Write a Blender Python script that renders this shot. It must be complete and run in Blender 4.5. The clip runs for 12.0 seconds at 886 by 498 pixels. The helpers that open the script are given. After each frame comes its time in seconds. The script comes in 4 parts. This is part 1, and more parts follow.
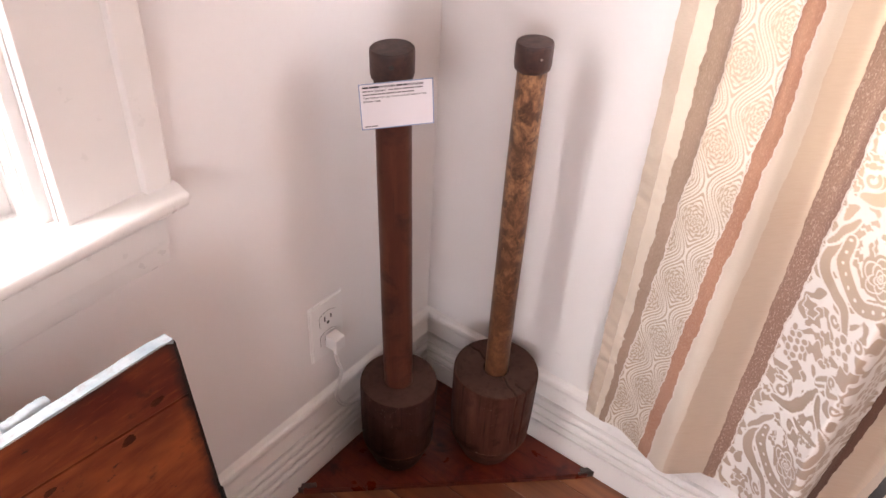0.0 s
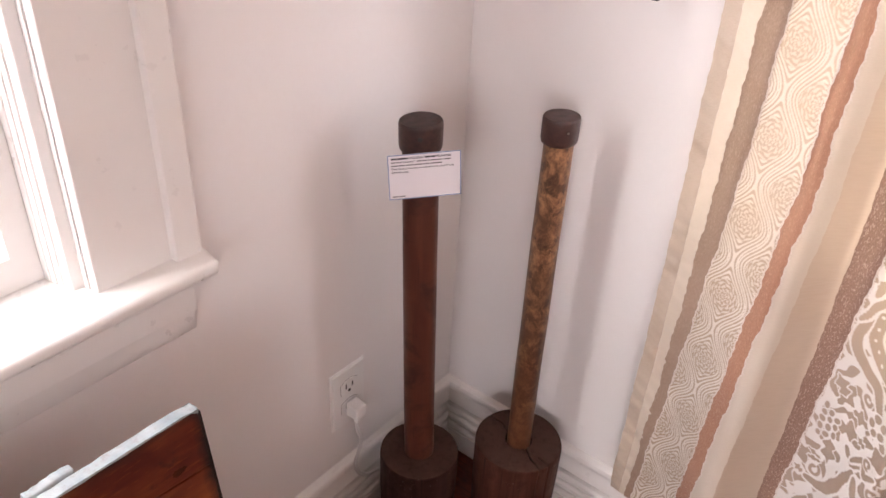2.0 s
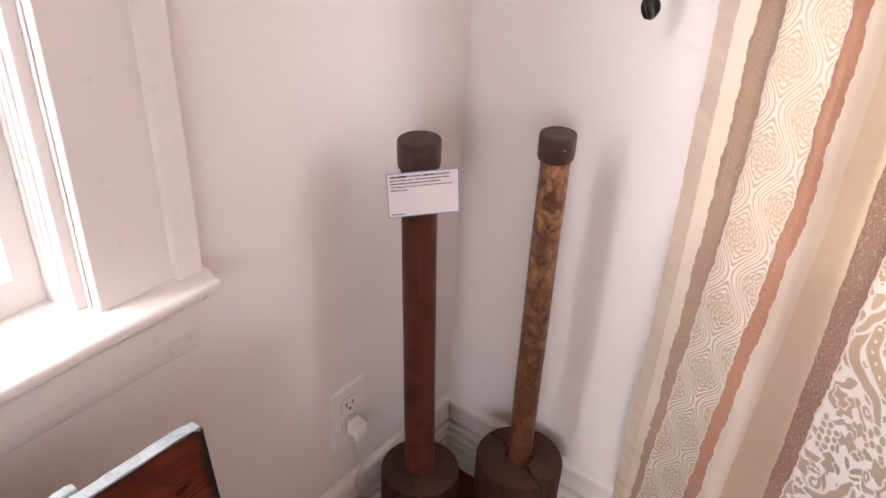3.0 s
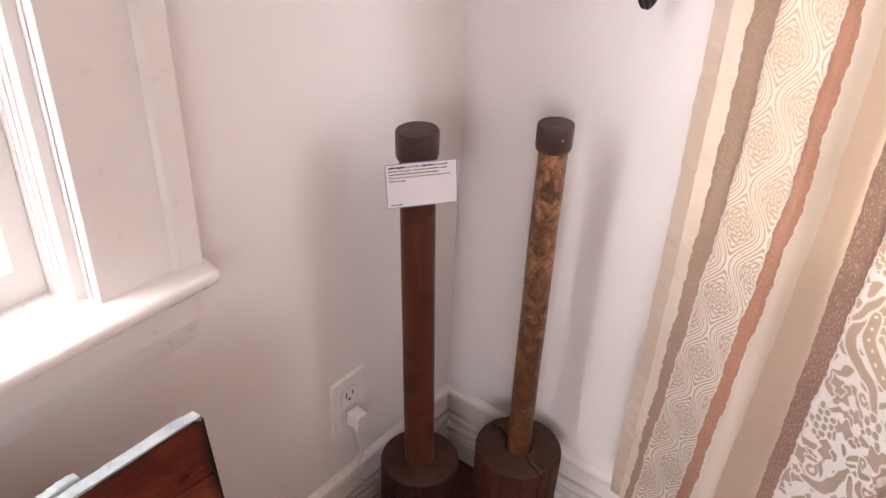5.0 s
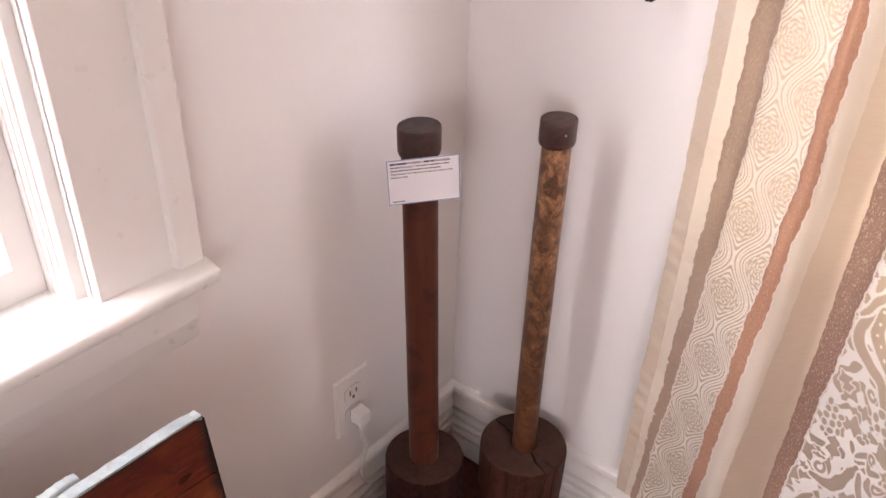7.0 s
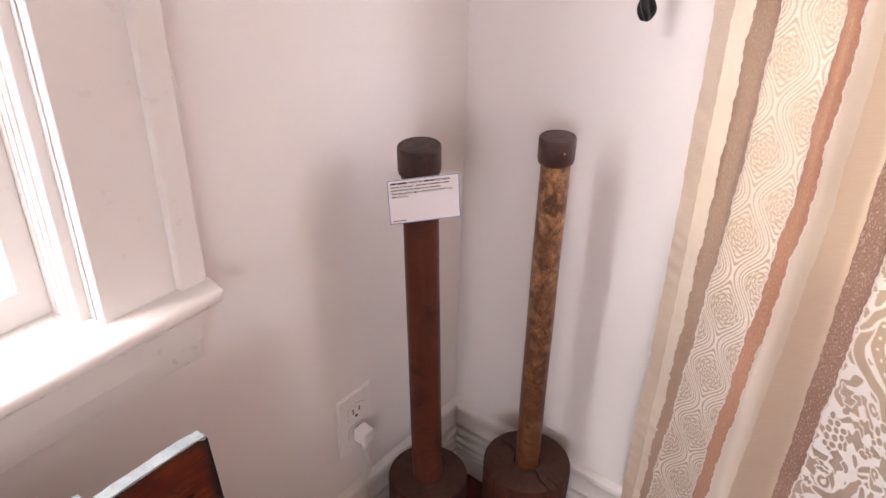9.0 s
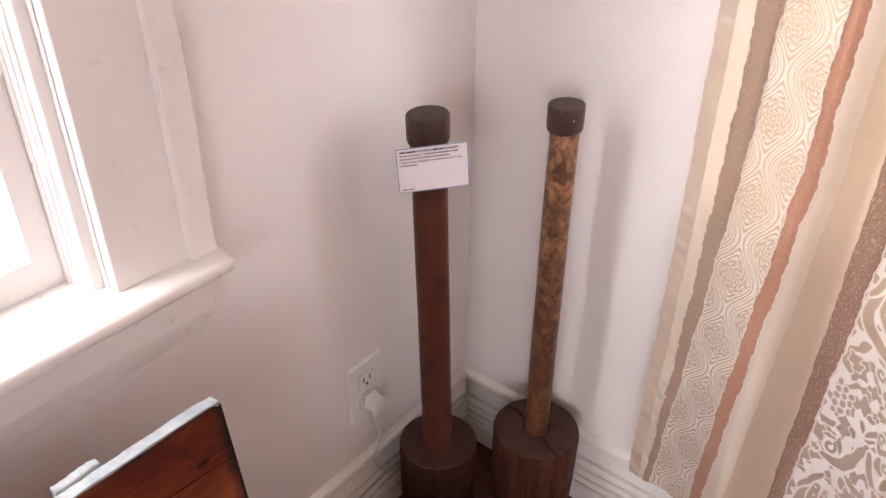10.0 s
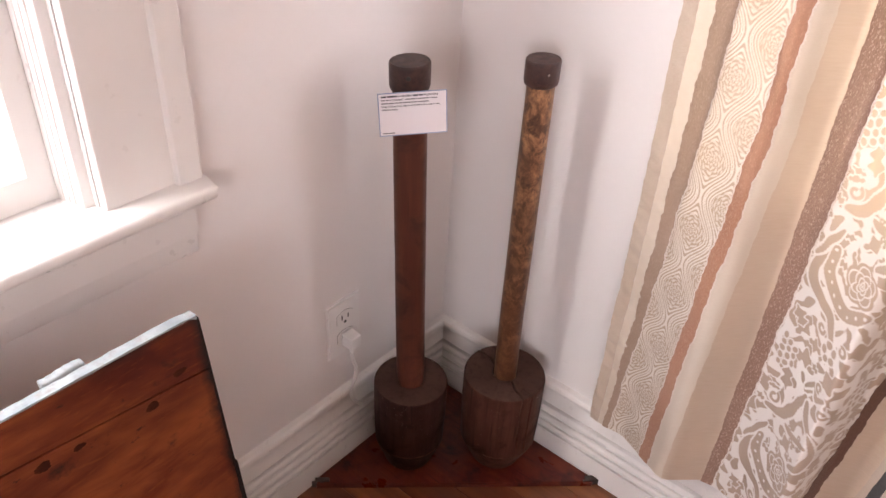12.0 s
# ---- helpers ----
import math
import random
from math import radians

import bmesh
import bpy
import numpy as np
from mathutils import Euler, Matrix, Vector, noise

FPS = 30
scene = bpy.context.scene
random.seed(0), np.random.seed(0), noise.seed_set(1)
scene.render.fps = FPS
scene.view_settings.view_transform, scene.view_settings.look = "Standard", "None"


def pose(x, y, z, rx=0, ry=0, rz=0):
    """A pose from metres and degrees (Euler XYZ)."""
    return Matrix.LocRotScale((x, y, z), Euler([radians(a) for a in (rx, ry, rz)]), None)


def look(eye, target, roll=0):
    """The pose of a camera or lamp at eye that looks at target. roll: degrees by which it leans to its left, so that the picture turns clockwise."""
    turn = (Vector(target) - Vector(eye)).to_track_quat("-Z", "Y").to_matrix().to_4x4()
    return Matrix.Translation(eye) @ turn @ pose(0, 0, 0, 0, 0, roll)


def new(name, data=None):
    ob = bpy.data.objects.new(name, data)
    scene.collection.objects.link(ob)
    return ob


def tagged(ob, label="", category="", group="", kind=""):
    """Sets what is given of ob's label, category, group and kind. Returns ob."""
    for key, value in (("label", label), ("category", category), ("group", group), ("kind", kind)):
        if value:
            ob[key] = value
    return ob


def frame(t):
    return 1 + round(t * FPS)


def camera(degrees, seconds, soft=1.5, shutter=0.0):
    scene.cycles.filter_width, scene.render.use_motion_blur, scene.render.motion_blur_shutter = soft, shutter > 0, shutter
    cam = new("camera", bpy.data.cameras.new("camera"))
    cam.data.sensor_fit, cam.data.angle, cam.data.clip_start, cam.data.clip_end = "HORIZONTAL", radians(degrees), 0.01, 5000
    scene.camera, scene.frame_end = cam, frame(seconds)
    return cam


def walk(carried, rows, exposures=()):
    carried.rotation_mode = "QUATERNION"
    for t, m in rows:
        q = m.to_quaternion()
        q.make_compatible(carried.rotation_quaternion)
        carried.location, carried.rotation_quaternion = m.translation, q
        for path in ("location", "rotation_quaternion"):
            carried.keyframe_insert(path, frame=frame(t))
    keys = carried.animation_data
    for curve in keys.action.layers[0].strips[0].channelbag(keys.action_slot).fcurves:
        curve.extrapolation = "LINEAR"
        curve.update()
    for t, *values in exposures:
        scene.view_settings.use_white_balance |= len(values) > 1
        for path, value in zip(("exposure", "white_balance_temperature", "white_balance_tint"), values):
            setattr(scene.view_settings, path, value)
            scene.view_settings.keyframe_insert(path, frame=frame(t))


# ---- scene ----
cam = camera(59.0, 12.0)
PATH = [
    (0, (0.748, -1.011, 1.291), (-0.171, 0.286, 0.078), 3.5),
    (0.5, (0.74, -1.007, 1.287), (-0.195, 0.274, 0.068), 3.4),
    (0.7, (0.734, -1.008, 1.292), (-0.209, 0.285, 0.093), 3.4),
    (1, (0.739, -1.008, 1.295), (-0.245, 0.3, 0.146), 4.1),
    (1.2, (0.737, -1.002, 1.303), (-0.261, 0.307, 0.167), 3.5),
    (1.5, (0.736, -1.008, 1.302), (-0.268, 0.32, 0.195), 3.2),
    (2, (0.734, -1.014, 1.299), (-0.28, 0.325, 0.214), 3.3),
    (2.5, (0.734, -1.021, 1.303), (-0.284, 0.332, 0.239), 3.2),
    (3, (0.738, -1.023, 1.301), (-0.289, 0.34, 0.258), 2.8),
    (3.2, (0.738, -1.023, 1.301), (-0.289, 0.34, 0.258), 2.8),
    (4.8, (0.742, -1.027, 1.3), (-0.277, 0.331, 0.242), 2.6),
    (5, (0.742, -1.027, 1.3), (-0.277, 0.331, 0.242), 2.6),
    (5.5, (0.742, -1.025, 1.297), (-0.273, 0.323, 0.224), 2.3),
    (6, (0.744, -1.024, 1.297), (-0.272, 0.323, 0.223), 2.4),
    (6.5, (0.742, -1.018, 1.297), (-0.271, 0.332, 0.223), 2.4),
    (7, (0.741, -1.017, 1.296), (-0.287, 0.326, 0.229), 2.0),
    (7.5, (0.741, -1.018, 1.297), (-0.288, 0.331, 0.238), 1.8),
    (7.7, (0.742, -1.018, 1.298), (-0.2935, 0.332, 0.2535), 1.8),
    (9.3, (0.747, -1.02, 1.302), (-0.300, 0.334, 0.2735), 1.25),
    (9.5, (0.747, -1.02, 1.302), (-0.301, 0.332, 0.265), 1.2),
    (9.7, (0.739, -1.018, 1.299), (-0.29, 0.311, 0.214), 1.5),
    (10, (0.751, -1.024, 1.299), (-0.293, 0.288, 0.209), 0.6),
    (10.2, (0.751, -1.027, 1.301), (-0.277, 0.278, 0.187), 0.9),
    (10.5, (0.77, -1.037, 1.296), (-0.233, 0.254, 0.145), 1.7),
    (10.7, (0.793, -1.042, 1.303), (-0.192, 0.225, 0.109), 2.5),
    (11, (0.822, -1.052, 1.297), (-0.172, 0.227, 0.123), 3.4),
    (11.5, (0.829, -1.053, 1.301), (-0.176, 0.23, 0.141), 3.6),
    (12, (0.827, -1.055, 1.3), (-0.189, 0.224, 0.146), 3.5),
]
walk(cam, [(t, look(eye, target, roll)) for t, eye, target, roll in PATH], [(0, 0.10), (0.5, -0.09), (1.0, -0.17), (10.0, -0.17), (11.0, -0.10), (12, -0.10)])

# ---- light ----
world = bpy.data.worlds.new("sky")
world.use_nodes = True
scene.world = world
wn = world.node_tree.nodes
sky = wn.new("ShaderNodeTexSky")
sky.sky_type, sky.sun_disc = "NISHITA", False
sky.sun_elevation, sky.sun_rotation = radians(40), radians(194)
wn["Background"].inputs["Strength"].default_value = 0.12
world.node_tree.links.new(sky.outputs["Color"], wn["Background"].inputs["Color"])

sun = new("sun", bpy.data.lights.new("sun", "SUN"))
sun.data.energy, sun.data.angle, sun.data.color = 2.2, radians(20), (1.0, 0.95, 0.88)
sun.matrix_world = look((-1.8, -7, 6), (0, 0, 0))


def window_or_fill_light(name, eye, target, w, h, watts, colour):
    ob = new(name, bpy.data.lights.new(name, "AREA"))
    ob.data.shape, ob.data.size, ob.data.size_y = "RECTANGLE", w, h
    ob.data.energy, ob.data.color = watts, colour
    ob.matrix_world = look(eye, target)
    return ob


LEFT_Y0, LEFT_Y1 = -0.692, -1.62      # opening in the wall at x = 0
RIGHT_X0, RIGHT_X1 = 0.405, 1.30       # opening in the wall at y = 0
SILL, HEAD = 0.752, 2.05
SOUTH_X0, SOUTH_X1 = 1.50, 3.20         # opening added in the unseen wall at y = ROOM_Y, for fill light
ROOM_X, ROOM_Y, ROOM_H, THICK = 3.9, -3.8, 2.55, 0.15
window_or_fill_light("window_or_fill_light", (-0.55, -1.65, 1.38), (0.45, -1.65, 1.04), 3.0, 2.2, 212, (1.0, 0.945, 1.0))
window_or_fill_light("window_or_fill_light", (1.55, 0.45, 1.42), (1.55, -0.55, 1.02), 1.6, 1.4, 88, (0.98, 0.925, 0.99))
# fill lamp added behind the camera, in the made-up south opening
window_or_fill_light("window_or_fill_light", ((SOUTH_X0 + SOUTH_X1) / 2, ROOM_Y - 0.17, 1.60), ((SOUTH_X0 + SOUTH_X1) / 2, 0, 1.1), 1.68, 0.88, 55, (1.0, 0.94, 0.98))

# ---- materials ----
def mixer(nt, a, b, fac):
    m = nt.nodes.new("ShaderNodeMix")
    m.data_type = "RGBA"
    for sock, val in ((m.inputs[6], a), (m.inputs[7], b), (m.inputs[0], fac)):
        if isinstance(val, bpy.types.NodeSocket):
            nt.links.new(val, sock)
        else:
            sock.default_value = (*val, 1) if isinstance(val, tuple) and len(val) == 3 else val
    return m.outputs[2]


def blank(name, rough=0.5, metal=0.0):
    mt = bpy.data.materials.new(name)
    mt.use_nodes = True
    nt = mt.node_tree
    b = nt.nodes["Principled BSDF"]
    b.inputs["Roughness"].default_value = rough
    b.inputs["Metallic"].default_value = metal
    return mt, nt, b


def noise_tex(nt, scale, detail=4.0, stretch=(1, 1, 1), rough=0.55, coord="Object", distortion=0.0):
    tc = nt.nodes.new("ShaderNodeTexCoord")
    mp = nt.nodes.new("ShaderNodeMapping")
    mp.inputs["Scale"].default_value = stretch
    n = nt.nodes.new("ShaderNodeTexNoise")
    n.inputs["Scale"].default_value, n.inputs["Detail"].default_value = scale, detail
    n.inputs["Roughness"].default_value, n.inputs["Distortion"].default_value = rough, distortion
    nt.links.new(tc.outputs[coord], mp.inputs["Vector"])
    nt.links.new(mp.outputs["Vector"], n.inputs["Vector"])
    return n.outputs["Fac"]


def ramp(nt, fac, lo, hi):
    r = nt.nodes.new("ShaderNodeMapRange")
    r.inputs["From Min"].default_value, r.inputs["From Max"].default_value = lo, hi
    nt.links.new(fac, r.inputs["Value"])
    return r.outputs["Result"]


def bump(nt, b, height, strength, dist=0.001):
    n = nt.nodes.new("ShaderNodeBump")
    n.inputs["Strength"].default_value, n.inputs["Distance"].default_value = strength, dist
    nt.links.new(height, n.inputs["Height"])
    nt.links.new(n.outputs["Normal"], b.inputs["Normal"])


def surface(name, c1, c2, fine=60, coarse=5, rough=0.6, metal=0.0, stretch=(1, 1, 1), relief=0.25, dist=0.0008, c3=None, lo=0.35, hi=0.65, spread=0.08, specular=0.5, specks=None):
    """Two scales of colour, roughness that varies, and fine relief."""
    mt, nt, b = blank(name, rough, metal)
    f, c = noise_tex(nt, fine, 6, stretch), noise_tex(nt, coarse, 3, stretch)
    col = mixer(nt, c1, c2, ramp(nt, c, lo, hi))
    col = mixer(nt, col, c3 or c2, ramp(nt, f, 0.5, 0.8))
    if specks:
        col = mixer(nt, col, specks, ramp(nt, noise_tex(nt, 130, 5, (1, 1, 0.7), 0.7), 0.705, 0.76))
    nt.links.new(col, b.inputs["Base Color"])
    r = ramp(nt, f, 0.2, 0.8)
    r.node.inputs["To Min"].default_value, r.node.inputs["To Max"].default_value = rough - spread, rough + spread
    nt.links.new(r, b.inputs["Roughness"])
    b.inputs["Specular IOR Level"].default_value = specular
    bump(nt, b, f, relief, dist)
    return mt


def weathered(name, main, pale, dark, nick, grain=(1, 1, 0.08), rough=0.62, specular=0.12, fleck=0.66):
    """Old wood: streaks along the grain, soft stains, thin dark lines and small pale nicks."""
    mt, nt, b = blank(name, rough)
    streak, lines = noise_tex(nt, 60, 6, grain, 0.65), noise_tex(nt, 190, 3, tuple(g if g == 1 else g * 0.4 for g in grain))
    stain, blot = noise_tex(nt, 22, 5, (1, 1, 1), 0.6, distortion=0.4), noise_tex(nt, 9, 3)
    col = mixer(nt, main, pale, ramp(nt, streak, 0.42, 0.66))
    col = mixer(nt, col, dark, ramp(nt, stain, 0.50, 0.70))
    col = mixer(nt, col, pale, ramp(nt, blot, 0.55, 0.75))
    col = mixer(nt, col, dark, ramp(nt, lines, 0.60, 0.74))
    worn = nt.nodes.new("ShaderNodeMath")
    worn.operation = "MULTIPLY"
    nt.links.new(ramp(nt, noise_tex(nt, 150, 6, (1, 1, 0.5), 0.75, distortion=0.8), fleck - 0.03, fleck + 0.04), worn.inputs[0])
    nt.links.new(ramp(nt, noise_tex(nt, 17, 3), 0.48, 0.62), worn.inputs[1])
    col = mixer(nt, col, nick, worn.outputs[0])
    nt.links.new(col, b.inputs["Base Color"])
    r = ramp(nt, stain, 0.3, 0.7)
    r.node.inputs["To Min"].default_value, r.node.inputs["To Max"].default_value = rough - 0.1, rough + 0.12
    nt.links.new(r, b.inputs["Roughness"])
    b.inputs["Specular IOR Level"].default_value = specular
    bump(nt, b, streak, 0.5, 0.0009)
    return mt


WALL = surface("wall_paint", (0.80, 0.765, 0.755), (0.76, 0.725, 0.715), 90, 1.5, 0.55, relief=0.12, dist=0.0004, c3=(0.79, 0.75, 0.74))
TRIM = surface("trim_gloss_paint", (0.80, 0.77, 0.75), (0.775, 0.745, 0.725), 45, 4, 0.30, relief=0.03, dist=0.0004, c3=(0.79, 0.76, 0.74), spread=0.05)
# ceiling and far walls are unseen; beige chosen to warm and dim bounced light
CEIL = surface("ceiling_paint", (0.56, 0.48, 0.42), (0.53, 0.45, 0.39), 60, 3, 0.8)
FARWALL = surface("beige_wall_paint", (0.58, 0.48, 0.41), (0.55, 0.45, 0.38), 90, 1.5, 0.6, relief=0.12, dist=0.0004)
PLASTIC = surface("white_plastic", (0.80, 0.78, 0.77), (0.78, 0.76, 0.75), 80, 9, 0.32, relief=0.03)
CORD = surface("cord_vinyl", (0.70, 0.67, 0.66), (0.62, 0.59, 0.58), 80, 9, 0.45, relief=0.03)
SLOT = surface("slot_dark", (0.02, 0.02, 0.02), (0.03, 0.03, 0.03), 80, 9, 0.7)
BASE1 = weathered("weathered_dark_wood", (0.033, 0.0122, 0.0098), (0.053, 0.022, 0.017), (0.018, 0.0075, 0.0065), (0.30, 0.25, 0.23), fleck=0.645)
BASE2 = weathered("weathered_brown_wood", (0.060, 0.0215, 0.0145), (0.094, 0.038, 0.026), (0.026, 0.010, 0.0075), (0.24, 0.17, 0.14), fleck=0.665)
TOPWOOD = surface("end_grain_wood", (0.060, 0.031, 0.024), (0.078, 0.041, 0.031), 90, 14, 0.7, relief=0.5, c3=(0.042, 0.022, 0.017), specular=0.1, specks=(0.17, 0.12, 0.10))
RIDGE = weathered("worn_ridge_wood", (0.070, 0.030, 0.022), (0.135, 0.070, 0.052), (0.024, 0.010, 0.008), (0.34, 0.27, 0.24), grain=(1, 1, 1), fleck=0.60)
POLE1 = weathered("reddish_varnished_wood", (0.070, 0.0215, 0.0135), (0.092, 0.030, 0.018), (0.036, 0.0125, 0.009), (0.22, 0.11, 0.08), rough=0.42, specular=0.25, fleck=0.67)
CAP = weathered("rusted_iron_cap", (0.034, 0.0155, 0.0135), (0.062, 0.027, 0.021), (0.016, 0.009, 0.0085), (0.17, 0.12, 0.105), grain=(1, 1, 1), rough=0.45, specular=0.4, fleck=0.64)
DUST = surface("grey_brown_dust", (0.10, 0.078, 0.068), (0.16, 0.13, 0.115), 300, 80, 0.95, relief=0.8, specular=0.05)
NAIL = surface("dull_steel", (0.35, 0.32, 0.3), (0.25, 0.22, 0.2), 80, 20, 0.4, metal=0.9)
PLATFORM = weathered("dark_cherry_board", (0.098, 0.0135, 0.0085), (0.155, 0.028, 0.013), (0.034, 0.007, 0.0055), (0.15, 0.055, 0.04), grain=(0.12, 1, 1), rough=0.34, specular=0.4)
CLIP = surface("grey_iron", (0.16, 0.14, 0.13), (0.10, 0.085, 0.08), 90, 30, 0.45, metal=0.8)
IRON = surface("black_iron", (0.012, 0.012, 0.012), (0.02, 0.019, 0.018), 90, 30, 0.35, metal=0.6, relief=0.4)
CARD = surface("card_paper", (0.78, 0.74, 0.77), (0.76, 0.72, 0.75), 120, 6, 0.35, relief=0.03)
BLUE = surface("card_blue_edge", (0.18, 0.25, 0.42), (0.2, 0.28, 0.46), 120, 6, 0.4, relief=0.03)
INK = surface("ink", (0.03, 0.03, 0.035), (0.05, 0.05, 0.055), 200, 20, 0.5, relief=0.02)
GREYINK = surface("grey_ink", (0.16, 0.15, 0.16), (0.2, 0.19, 0.2), 200, 20, 0.5, relief=0.02)
PAINTEDGE = surface("worn_pale_blue_paint", (0.23, 0.285, 0.305), (0.37, 0.40, 0.405), 90, 22, 0.5, relief=0.6, c3=(0.25, 0.22, 0.185), lo=0.3, hi=0.6)
BLACKEDGE = surface("blackened_edge", (0.014, 0.011, 0.010), (0.026, 0.019, 0.016), 60, 14, 0.7, relief=0.5, specular=0.12)
KNOT = surface("dark_knot_wood", (0.034, 0.011, 0.007), (0.065, 0.018, 0.010), 160, 60, 0.75, relief=0.4, c3=(0.018, 0.008, 0.006), specular=0.08)
GROUND = surface("pale_gravel", (0.55, 0.53, 0.5), (0.45, 0.43, 0.4), 8, 0.5, 0.9)
GLASSMAT, _nt, _b = blank("window_glass", 0.02)
_b.inputs["Transmission Weight"].default_value = 1.0
_b.inputs["IOR"].default_value = 1.1


def mottled_wood():
    mt, nt, b = blank("mottled_pole_wood", 0.4)
    big = noise_tex(nt, 56, 6, (1.0, 1.0, 0.75), 0.66, distortion=0.4)
    small = noise_tex(nt, 230, 5, (1, 1, 0.5), 0.7)
    low = noise_tex(nt, 11, 3, (0.7, 0.7, 1.1))
    knots = noise_tex(nt, 34, 2, (1, 1, 0.9), 0.4)
    col = mixer(nt, (0.048, 0.0165, 0.0080), (0.33, 0.165, 0.080), ramp(nt, big, 0.41, 0.61))
    col = mixer(nt, col, (0.070, 0.027, 0.0145), ramp(nt, low, 0.46, 0.66))
    col = mixer(nt, col, (0.10, 0.043, 0.023), ramp(nt, small, 0.48, 0.70))
    col = mixer(nt, col, (0.060, 0.023, 0.012), ramp(nt, knots, 0.60, 0.72))
    col = mixer(nt, col, (0.50, 0.34, 0.23), ramp(nt, noise_tex(nt, 120, 5, (1, 1, 0.4), 0.7, distortion=0.5), 0.68, 0.74))
    tc = nt.nodes.new("ShaderNodeTexCoord")
    sep = nt.nodes.new("ShaderNodeSeparateXYZ")
    nt.links.new(tc.outputs["Object"], sep.inputs[0])
    red = ramp(nt, sep.outputs["Z"], 0.34, 0.08)
    red.node.inputs["To Max"].default_value = 0.75
    col = mixer(nt, col, (0.088, 0.030, 0.0125), red)
    nt.links.new(col, b.inputs["Base Color"])
    bump(nt, b, big, 0.2, 0.0006)
    return mt


def lid_wood():
    mt, nt, b = blank("stained_pine_boards", 0.48)
    b.inputs["Specular IOR Level"].default_value = 0.18
    grain = noise_tex(nt, 30, 7, (1, 0.17, 1), 0.62, distortion=0.8)
    broad = noise_tex(nt, 7, 4, (1, 0.40, 1), 0.6)
    fine = noise_tex(nt, 160, 4, (1, 0.20, 1))
    blot = noise_tex(nt, 16, 5, (1, 0.8, 1), 0.65)
    scuff = noise_tex(nt, 55, 6, (1, 0.6, 1), 0.7)
    col = mixer(nt, (0.225, 0.058, 0.019), (0.125, 0.0245, 0.011), ramp(nt, grain, 0.4, 0.66))
    col = mixer(nt, col, (0.072, 0.012, 0.0075), ramp(nt, broad, 0.43, 0.60))
    col = mixer(nt, col, (0.20, 0.056, 0.017), ramp(nt, fine, 0.58, 0.85))
    col = mixer(nt, col, (0.022, 0.009, 0.007), ramp(nt, blot, 0.60, 0.72))
    col = mixer(nt, col, (0.03, 0.011, 0.008), ramp(nt, scuff, 0.64, 0.72))
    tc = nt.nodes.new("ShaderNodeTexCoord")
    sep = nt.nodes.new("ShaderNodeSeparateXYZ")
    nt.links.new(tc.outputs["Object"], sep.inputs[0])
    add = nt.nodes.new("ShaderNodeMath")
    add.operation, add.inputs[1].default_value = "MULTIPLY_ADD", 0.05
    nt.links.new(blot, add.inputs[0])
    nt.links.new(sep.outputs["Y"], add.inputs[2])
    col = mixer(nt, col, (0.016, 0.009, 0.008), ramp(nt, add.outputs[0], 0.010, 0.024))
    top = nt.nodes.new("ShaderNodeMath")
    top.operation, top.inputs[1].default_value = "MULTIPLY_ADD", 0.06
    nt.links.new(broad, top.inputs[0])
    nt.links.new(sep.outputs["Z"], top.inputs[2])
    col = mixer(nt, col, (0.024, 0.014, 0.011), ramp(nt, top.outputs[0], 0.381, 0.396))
    nt.links.new(col, b.inputs["Base Color"])
    r = ramp(nt, grain, 0.3, 0.7)
    r.node.inputs["To Min"].default_value, r.node.inputs["To Max"].default_value = 0.40, 0.60
    nt.links.new(r, b.inputs["Roughness"])
    bump(nt, b, grain, 0.25, 0.0008)
    return mt


def floor_wood():
    mt, nt, b = blank("floor_boards", 0.35)
    oi = nt.nodes.new("ShaderNodeObjectInfo")
    grain = noise_tex(nt, 24, 6, (0.08, 1, 1), 0.6, distortion=0.4)
    one = mixer(nt, (0.155, 0.045, 0.019), (0.34, 0.135, 0.052), oi.outputs["Random"])
    col = mixer(nt, one, (0.105, 0.030, 0.015), ramp(nt, grain, 0.42, 0.72))
    nt.links.new(col, b.inputs["Base Color"])
    bump(nt, b, grain, 0.15, 0.0005)
    return mt


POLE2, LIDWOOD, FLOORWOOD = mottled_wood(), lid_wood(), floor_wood()


